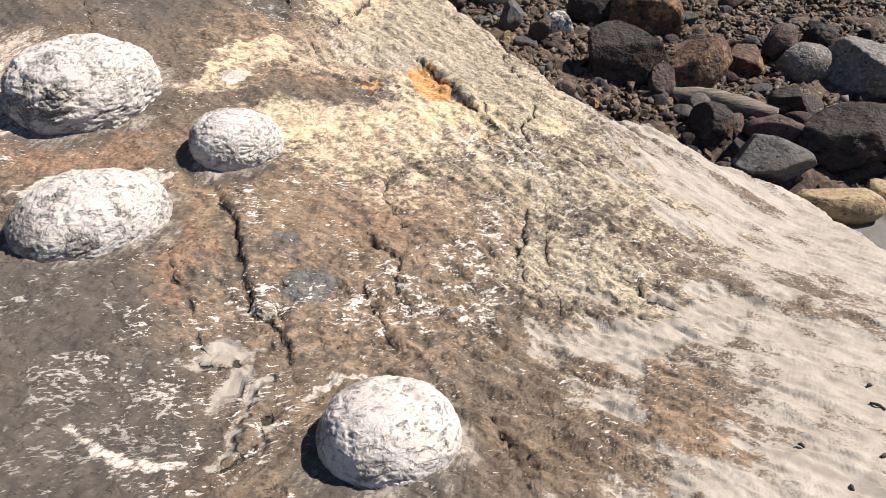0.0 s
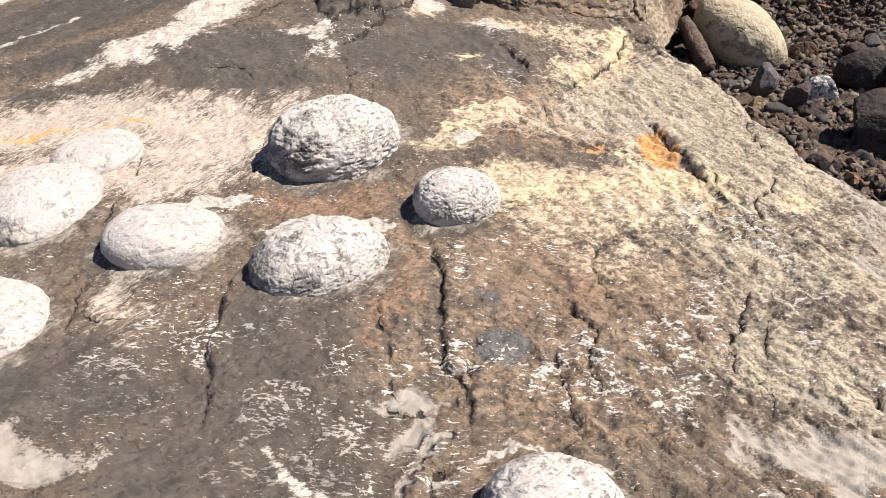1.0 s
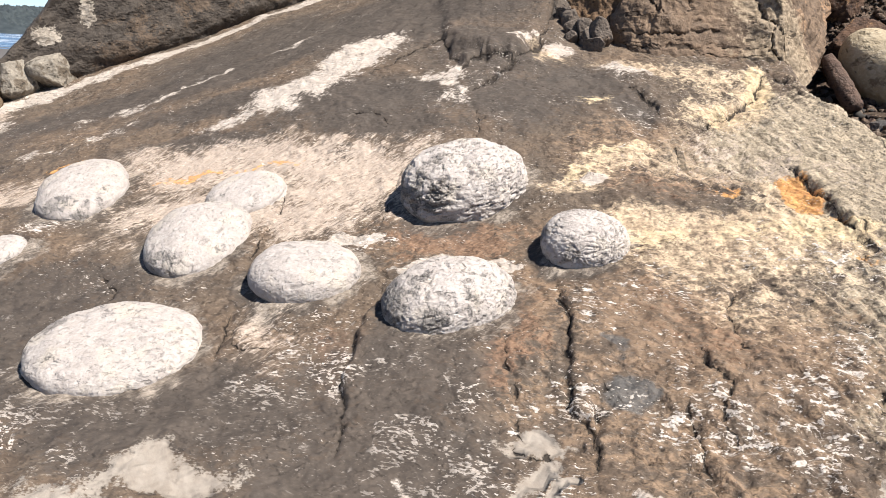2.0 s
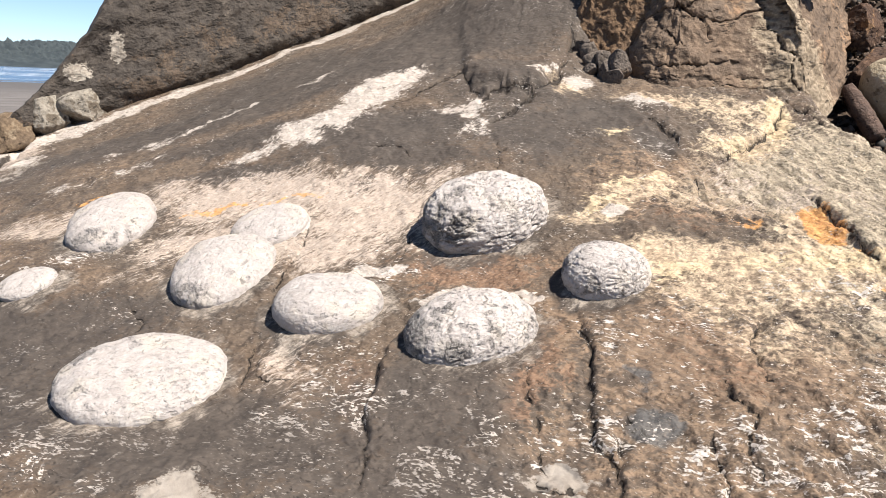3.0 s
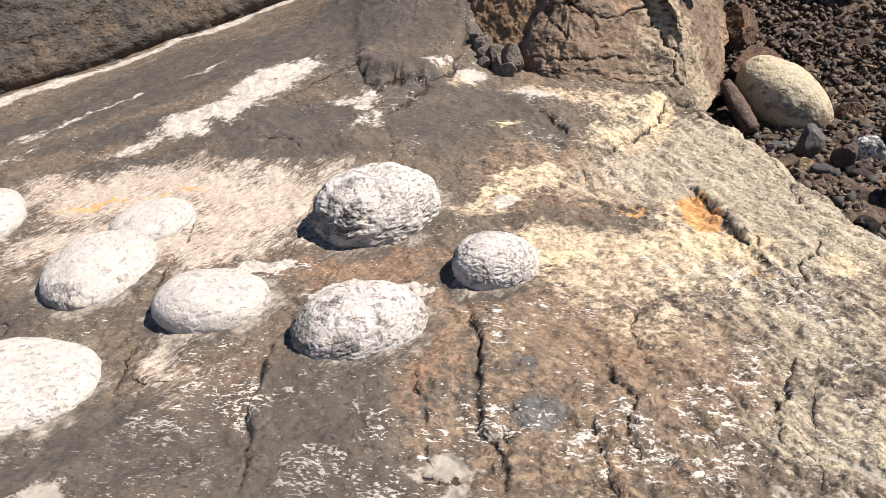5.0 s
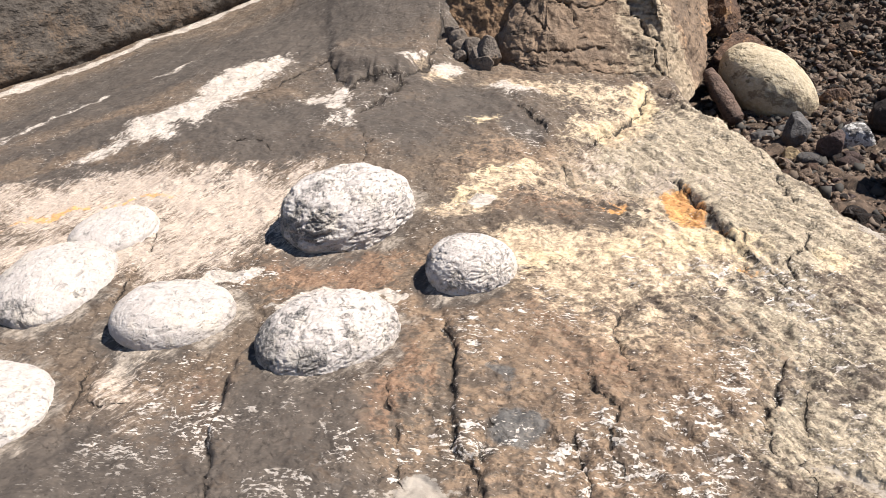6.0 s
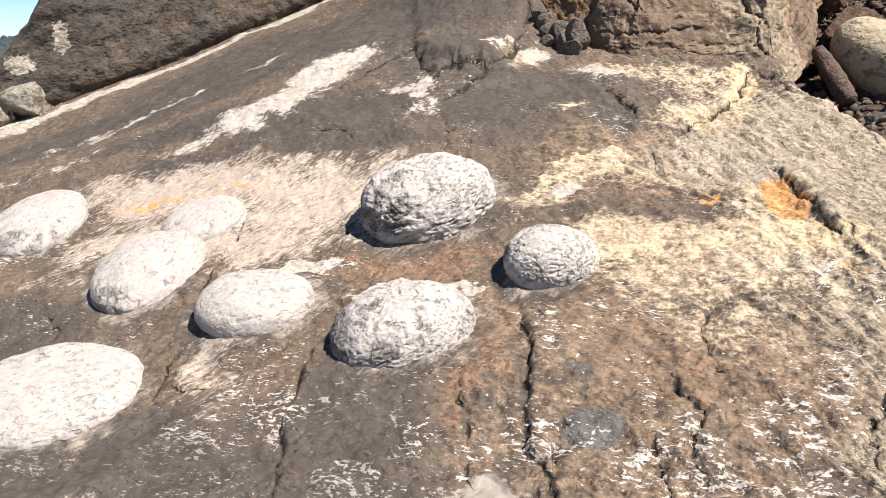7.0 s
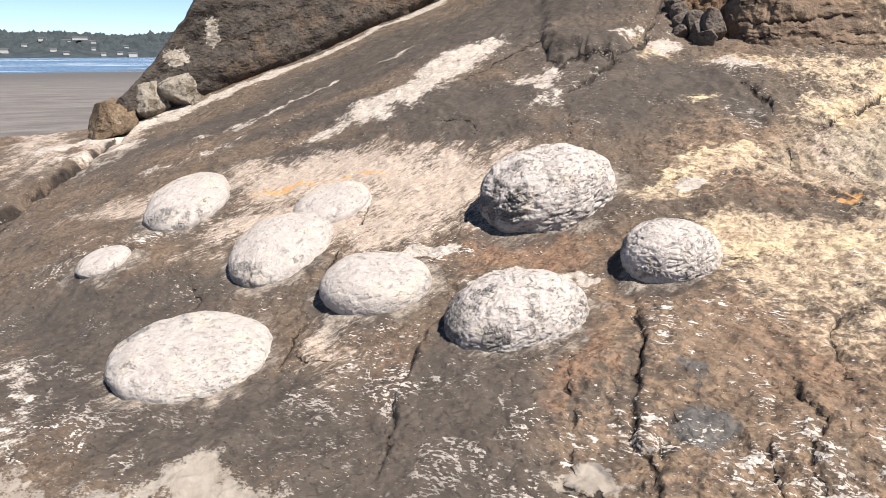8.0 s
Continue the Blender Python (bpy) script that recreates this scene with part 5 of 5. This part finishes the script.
boulder("boulder", "dark humped boulder on the bank", 3.94, 6.75, 0.36, 0.34, 0.36, 0, BASALT, 214, 5)
boulder("boulder", "dark broken boulder behind the round one", 3.46, 6.50, 0.40, 0.36, 0.40, 33, PURPLE, 215, 8)
boulder("boulder", "grey-brown stone at the slab's edge", 1.30, 6.58, 0.20, 0.20, 0.30, 40, PURPLE, 216, 7)
boulder("boulder", "slaty grey stone leaning on the slab", 1.06, 6.86, 0.26, 0.18, 0.38, 60, SLATE, 217, 8, 0.03, 0.06, 0.1, 18)
boulder("boulder", "small brown stone under the driftwood", 2.55, 5.30, 0.30, 0.22, 0.18, 20, PURPLE, 218, 6)
boulder("boulder", "small dark wedge-shaped stone", 2.46, 4.86, 0.22, 0.20, 0.22, 50, BASALT, 219, 7)
boulder("boulder", "big smooth cream egg-shaped boulder with a brown crust", 0.88, 7.84, 1.02, 0.62, 0.60, -22, CREAM, 220, 0, 0.010, 0.05, 0.08, 34, 6)
boulder("boulder", "pinkish brown boulder wedged behind the cream one", 0.62, 8.45, 0.55, 0.5, 0.75, 15, RUST, 221, 6)
boulder("boulder", "slaty grey flake below the cream boulder", 0.86, 7.08, 0.28, 0.20, 0.16, 35, SLATE, 222, 8, 0.02, 0.06, 0.1, 12)
boulder("boulder", "flat grey stone on rubble", 1.06, 7.22, 0.26, 0.2, 0.12, -20, SLATE, 223, 7)
boulder("boulder", "yellowish small stone at the slab's edge", 1.03, 6.56, 0.17, 0.15, 0.18, 10, OCHRE, 224, 5)
boulder("boulder", "rusty stone among the rubble", 1.46, 7.90, 0.28, 0.22, 0.22, 15, RUST, 225, 7)
boulder("boulder", "dark cracked block on the upper bank", 1.52, 9.95, 0.60, 0.40, 0.45, 5, BASALT, 226, 10)
boulder("boulder", "orange-brown block high on the bank", 1.95, 10.6, 0.55, 0.45, 0.45, -15, RUST, 227, 8)
boulder("boulder", "brown rock lump behind the wall's end", 0.42, 9.4, 0.50, 0.4, 0.5, 0, RUST, 228, 8)
boulder("boulder", "dark overhung boulder on the bank", 1.95, 7.3, 0.55, 0.45, 0.40, 15, BASALT, 229, 8)
boulder("boulder", "brown block beside the dark hollow", 3.0, 6.25, 0.42, 0.36, 0.32, 25, RUST, 230, 8)
boulder("boulder", "dark block between the boulders", 3.15, 5.55, 0.36, 0.30, 0.28, -30, BASALT, 231, 7)
boulder("boulder", "low brown stone near the grey boulder", 3.55, 5.45, 0.40, 0.30, 0.24, 10, PURPLE, 232, 6)


def tube(name, points, radii, mat, sides=20, rings=40, rough=0.12, seed=1):
    """A tapered round body along a line."""
    pts = np.array(points, float)
    d = np.linspace(0, 1, len(pts))
    s = np.linspace(0, 1, rings)
    c = np.stack([np.interp(s, d, pts[:, k]) for k in range(3)], -1)
    r = np.interp(s, np.linspace(0, 1, len(radii)), radii)
    way = Vector(pts[-1] - pts[0]).normalized()
    u = way.cross(Vector((0, 0, 1))).normalized()
    w = u.cross(way)
    bm = bmesh.new()
    loops = []
    for i in range(rings):
        loop = []
        for j in range(sides):
            a = 2 * math.pi * j / sides
            k = r[i] * (1 + rough * noise.fractal(Vector((math.cos(a) * 1.2, math.sin(a) * 1.2, s[i] * 6 + seed)), 1, 2, 4))
            loop.append(bm.verts.new(Vector(c[i]) + (u * math.cos(a) + w * math.sin(a)) * k))
        loops.append(loop)
    for p, q in zip(loops, loops[1:]):
        for j in range(sides):
            bm.faces.new((p[j], p[(j + 1) % sides], q[(j + 1) % sides], q[j]))
    bm.faces.new(loops[0][::-1])
    bm.faces.new(loops[-1])
    bmesh.ops.recalc_face_normals(bm, faces=bm.faces)
    me = bpy.data.meshes.new(name)
    bm.to_mesh(me)
    bm.free()
    me.polygons.foreach_set("use_smooth", np.ones(len(me.polygons), dtype=bool))
    me.materials.append(mat)
    return new(name, me)


tagged(tube("driftwood_log", [(2.20, 5.72, bank(2.2, 5.72) + 0.07), (2.55, 5.60, bank(2.55, 5.6) + 0.11), (2.98, 5.44, bank(2.98, 5.44) + 0.07)], [0.05, 0.075, 0.08, 0.065], WOOD, seed=4), "grey-brown driftwood log lying across the stones", "driftwood")
tagged(tube("cylinder_stone", [(0.347, 7.636, 1.54), (0.482, 7.478, 1.334), (0.625, 7.311, 1.12)], [0.05, 0.075, 0.085, 0.085, 0.07], LOGSTONE, rough=0.16, seed=9), "reddish brown log-shaped stone leaning by the wall", "stone")


# ---- loose stones, one by one, then the rubble ----
rng = random.Random(77)
cobbles = [lumpy_ball("loose_stone", (1, 0.8, 0.6), 3, m, 300 + k, 0.10, 0.03, 0.0, 2.0, 9) for k, m in enumerate((BASALT, PURPLE, SLATE, RUST, GREY, PURPLE, BASALT, SLATE))]
LABELS = ("small dark stone on the bank", "small purple-brown stone on the bank", "small blue-grey stone on the bank", "small rusty stone on the bank", "small grey stone on the bank", "small purple-brown stone on the bank", "small dark stone on the bank", "small blue-grey stone on the bank")
laid = 0
while laid < 230:
    x, y = rng.uniform(0.95, 4.6), rng.uniform(4.5, 8.6)
    edge = np.interp(y, [4.5, 4.9, 5.2, 5.8, 6.4, 8.6], [2.7, 1.35, 1.15, 0.9, 0.6, 0.5])
    if x < edge or rng.random() < (y - 5.2) * 0.16:
        continue
    r = rng.uniform(0.035, 0.115) * (1.0 if rng.random() < 0.75 else 1.4)
    k = rng.randrange(len(cobbles))
    ob = new("loose_stone", cobbles[k])
    ob.matrix_world = pose(x, y, bank(x, y) + r * 0.45, rng.uniform(-25, 25), rng.uniform(-25, 25), rng.uniform(0, 360)) @ Matrix.Diagonal((r, r, r, 1))
    tagged(ob, LABELS[k], "stone", "loose stones on the bank")
    laid += 1


def scatter(name, count, area, size, mats, seed, flat=0.6, sides=1, thin=False, rough=0.22, few=1.0, smooth=False):
    """Many small bits in one mesh."""
    r = random.Random(seed)
    base = bmesh.new()
    bmesh.ops.create_icosphere(base, subdivisions=sides, radius=1)
    vs = np.array([v.co[:] for v in base.verts])
    fs = np.array([[v.index for v in f.verts] for f in base.faces])
    base.free()
    verts, faces, slots = [], [], []
    while len(verts) < count:
        x, y = r.uniform(area[0], area[1]), r.uniform(area[2], area[3])
        edge = np.interp(y, [4.5, 4.9, 5.2, 5.8, 6.4, 8.6], [2.7, 1.30, 1.10, 0.85, 0.48, 0.25])
        if x < edge:
            continue
        s = size[0] + (size[1] - size[0]) * r.random() ** few
        sc = np.array([s * r.uniform(2.5, 7), s * 0.35, s * 0.35]) if thin else np.array([s, s * r.uniform(0.6, 1), s * flat * r.uniform(0.6, 1.2)])
        jag = vs * (1 + np.array([[r.uniform(-rough, rough)] for _ in vs]))
        rot = np.array(Euler((r.uniform(-0.6, 0.6), r.uniform(-0.6, 0.6), r.uniform(0, 6.28))).to_matrix())
        q = (jag * sc) @ rot.T + np.array([x, y, bank(x, y) + 0.03 + s * r.uniform(0, 0.8)])
        faces.append(fs + len(verts) * len(vs))
        verts.append(q)
        slots.append(r.randrange(len(mats)))
    me = bpy.data.meshes.new(name)
    me.from_pydata(np.concatenate(verts).tolist(), [], np.concatenate(faces).tolist())
    for m in mats:
        me.materials.append(m)
    me.polygons.foreach_set("material_index", np.repeat(slots, len(fs)).astype(np.int32))
    me.polygons.foreach_set("use_smooth", np.full(len(me.polygons), smooth))
    return new(name, me)


tagged(scatter("rubble", 9000, (0.6, 5.6, 4.45, 9.6), (0.006, 0.060), [PEAT, PURPLE, RUST, PEAT, BASALT, PEAT, PEAT], 5, rough=0.5, few=3.6), "dark and rusty broken rubble covering the bank", "rubble", kind="stuff")
tagged(scatter("dry_seaweed", 26000, (0.3, 6.0, 5.3, 12.0), (0.006, 0.050), [PEAT, PEAT, TWIG, PEAT, DEBRIS], 6, 0.9, rough=0.7, few=2.2, smooth=True), "dark crumpled dry seaweed covering the upper bank", "seaweed", kind="stuff")
tagged(scatter("dead_twigs", 5000, (0.3, 6.0, 6.2, 12.0), (0.004, 0.011), [TWIG, DEBRIS], 7, thin=True), "thin dead twigs strewn over the bank", "twigs", kind="stuff")


# ---- scraps on the sand ----
def scrap(x, y, length, deg):
    z = spot(x, y)
    ob = tube("twig", [(-length / 2, 0, 0), (0, length * 0.06, 0.004), (length / 2, 0, 0)], [0.004, 0.006, 0.004], DEBRIS, 8, 8, 0.2, int(x * 100))
    ob.matrix_world = pose(x, y, z + 0.006, 0, 0, deg)
    return tagged(ob, "short black twig lying on the pale sand", "twig", "scraps on the sand")


for x, y, length, deg in ((1.76, 2.06, 0.05, -50), (1.62, 1.80, 0.03, 20), (1.66, 1.78, 0.03, -20), (1.45, 1.68, 0.025, 70), (1.82, 2.2, 0.02, 10), (1.38, 1.85, 0.02, -60), (0.55, 1.9, 0.03, 40)):
    scrap(x, y, length, deg)


# ---- dark knobs in the corner between the walls ----
for x, y, w, d, h, deg in ((-1.68, 6.62, 0.28, 0.20, 0.24, 20), (-1.54, 6.52, 0.24, 0.20, 0.24, 60), (-1.76, 6.70, 0.22, 0.20, 0.24, 0), (-1.58, 6.60, 0.22, 0.20, 0.30, 40), (-1.84, 6.72, 0.16, 0.12, 0.16, 10), (-1.46, 6.42, 0.22, 0.12, 0.14, -10), (-1.72, 6.50, 0.14, 0.10, 0.12, 35), (-1.46, 6.52, 0.24, 0.20, 0.34, 15)):
    knob = new("rock_knob", lumpy_ball("rock_knob", (w / 2, d / 2, h / 2), 4, CLIFF_KNOB, int(x * -100) + int(y * 10), 0.08, 0.05, 0.0, 3.5, 10))
    knob.matrix_world = pose(x, y, spot(x, y) + h * 0.22, 8, -10, deg)
    tagged(knob, "dark knobbly stone wedged at the foot of the brown wall", "stone", "knobs at the wall's foot")


# ---- left end of the slab: pale blocks in the seam ----
def block(x, y, w, d, h, deg, mat, label, seed):
    me = lumpy_ball("block", (w / 2, d / 2, h / 2), 5, mat, seed, 0.05, 0.04, 0.0, 4.5, 6)
    ob = new("block", me)
    ob.matrix_world = pose(x, y, float(base_height(np.array(x), np.array(y))) + h * 0.28, 0, -14, deg)
    tagged(ob, label, "rock", "blocks in the seam")


block(-7.87, 4.90, 0.58, 0.44, 0.44, 66, EARTHY, "brown wedge-shaped block at the end of the upper bed", 401)
block(-7.71, 5.30, 0.50, 0.44, 0.50, 66, PALE, "pale squared block wedged in the seam", 402)
block(-7.55, 5.72, 0.60, 0.42, 0.42, 66, PALE, "long pale block wedged in the seam", 403)


# ---- houses on the headland ----
def house(w, up, wide, deep, tall_):
    """A small far house: walls and a pitched roof."""
    ob = new("house")
    bm = bmesh.new()
    bmesh.ops.create_cube(bm, size=1, matrix=Matrix.Translation((0, 0, tall_ / 2)) @ Matrix.Diagonal((deep, wide, tall_, 1)))
    me = bpy.data.meshes.new("wall")
    bm.to_mesh(me)
    bm.free()
    me.materials.append(HOUSE)
    wall = new("wall", me)
    wall.parent = ob
    bm = bmesh.new()
    e, r = wide / 2 + 0.6, deep / 2 + 0.6
    vs = [bm.verts.new(c) for c in ((-r, -e, tall_), (r, -e, tall_), (r, e, tall_), (-r, e, tall_), (0, -e, tall_ + deep * 0.3), (0, e, tall_ + deep * 0.3))]
    for f in ((0, 1, 2, 3), (0, 4, 1), (2, 5, 3), (1, 4, 5, 2), (3, 5, 4, 0)):
        bm.faces.new([vs[k] for k in f])
    me = bpy.data.meshes.new("roof")
    bm.to_mesh(me)
    bm.free()
    me.materials.append(ROOF)
    roof = new("roof", me)
    roof.parent = ob
    k = min(45, max(0, round(up * 45)))
    row = min(699, max(0, round((w + 700) / 1600 * 699)))
    ob.matrix_world = Matrix.Translation(far(float(HU[row, k]) - deep * 0.4, w, float(HEAD[row, k]) - 0.5)) @ pose(0, 0, 0, 0, 0, 148)
    return tagged(ob, "small white house among the headland trees", "house", "houses on the headland")


for w, up, wide, deep, tall_ in ((20, 0.04, 14, 8, 7), (38, 0.10, 9, 7, 5), (98, 0.35, 26, 9, 5), (118, 0.36, 16, 9, 6), (80, 0.34, 12, 9, 6), (150, 0.34, 14, 8, 6), (128, 0.14, 10, 8, 6), (190, 0.12, 12, 8, 7), (262, 0.10, 12, 8, 6), (285, 0.16, 9, 7, 5), (320, 0.30, 12, 8, 5), (330, 0.09, 10, 8, 6), (75, 0.15, 7, 6, 5), (215, 0.2, 8, 7, 5), (60, 0.07, 8, 6, 6), (110, 0.08, 9, 7, 5), (170, 0.22, 9, 7, 5), (240, 0.28, 14, 7, 5), (300, 0.08, 9, 7, 5), (30, 0.22, 8, 7, 5)):
    house(w, up, wide * 0.85, deep * 0.7, tall_ * 0.75)


for ob in [o for o in scene.objects if o.parent is None and o.type in ("MESH", "EMPTY") and o.name.split(".")[0] not in ("ground", "sea", "wooded_headland", "house")]:
    ob.matrix_world = TIP @ ob.matrix_world
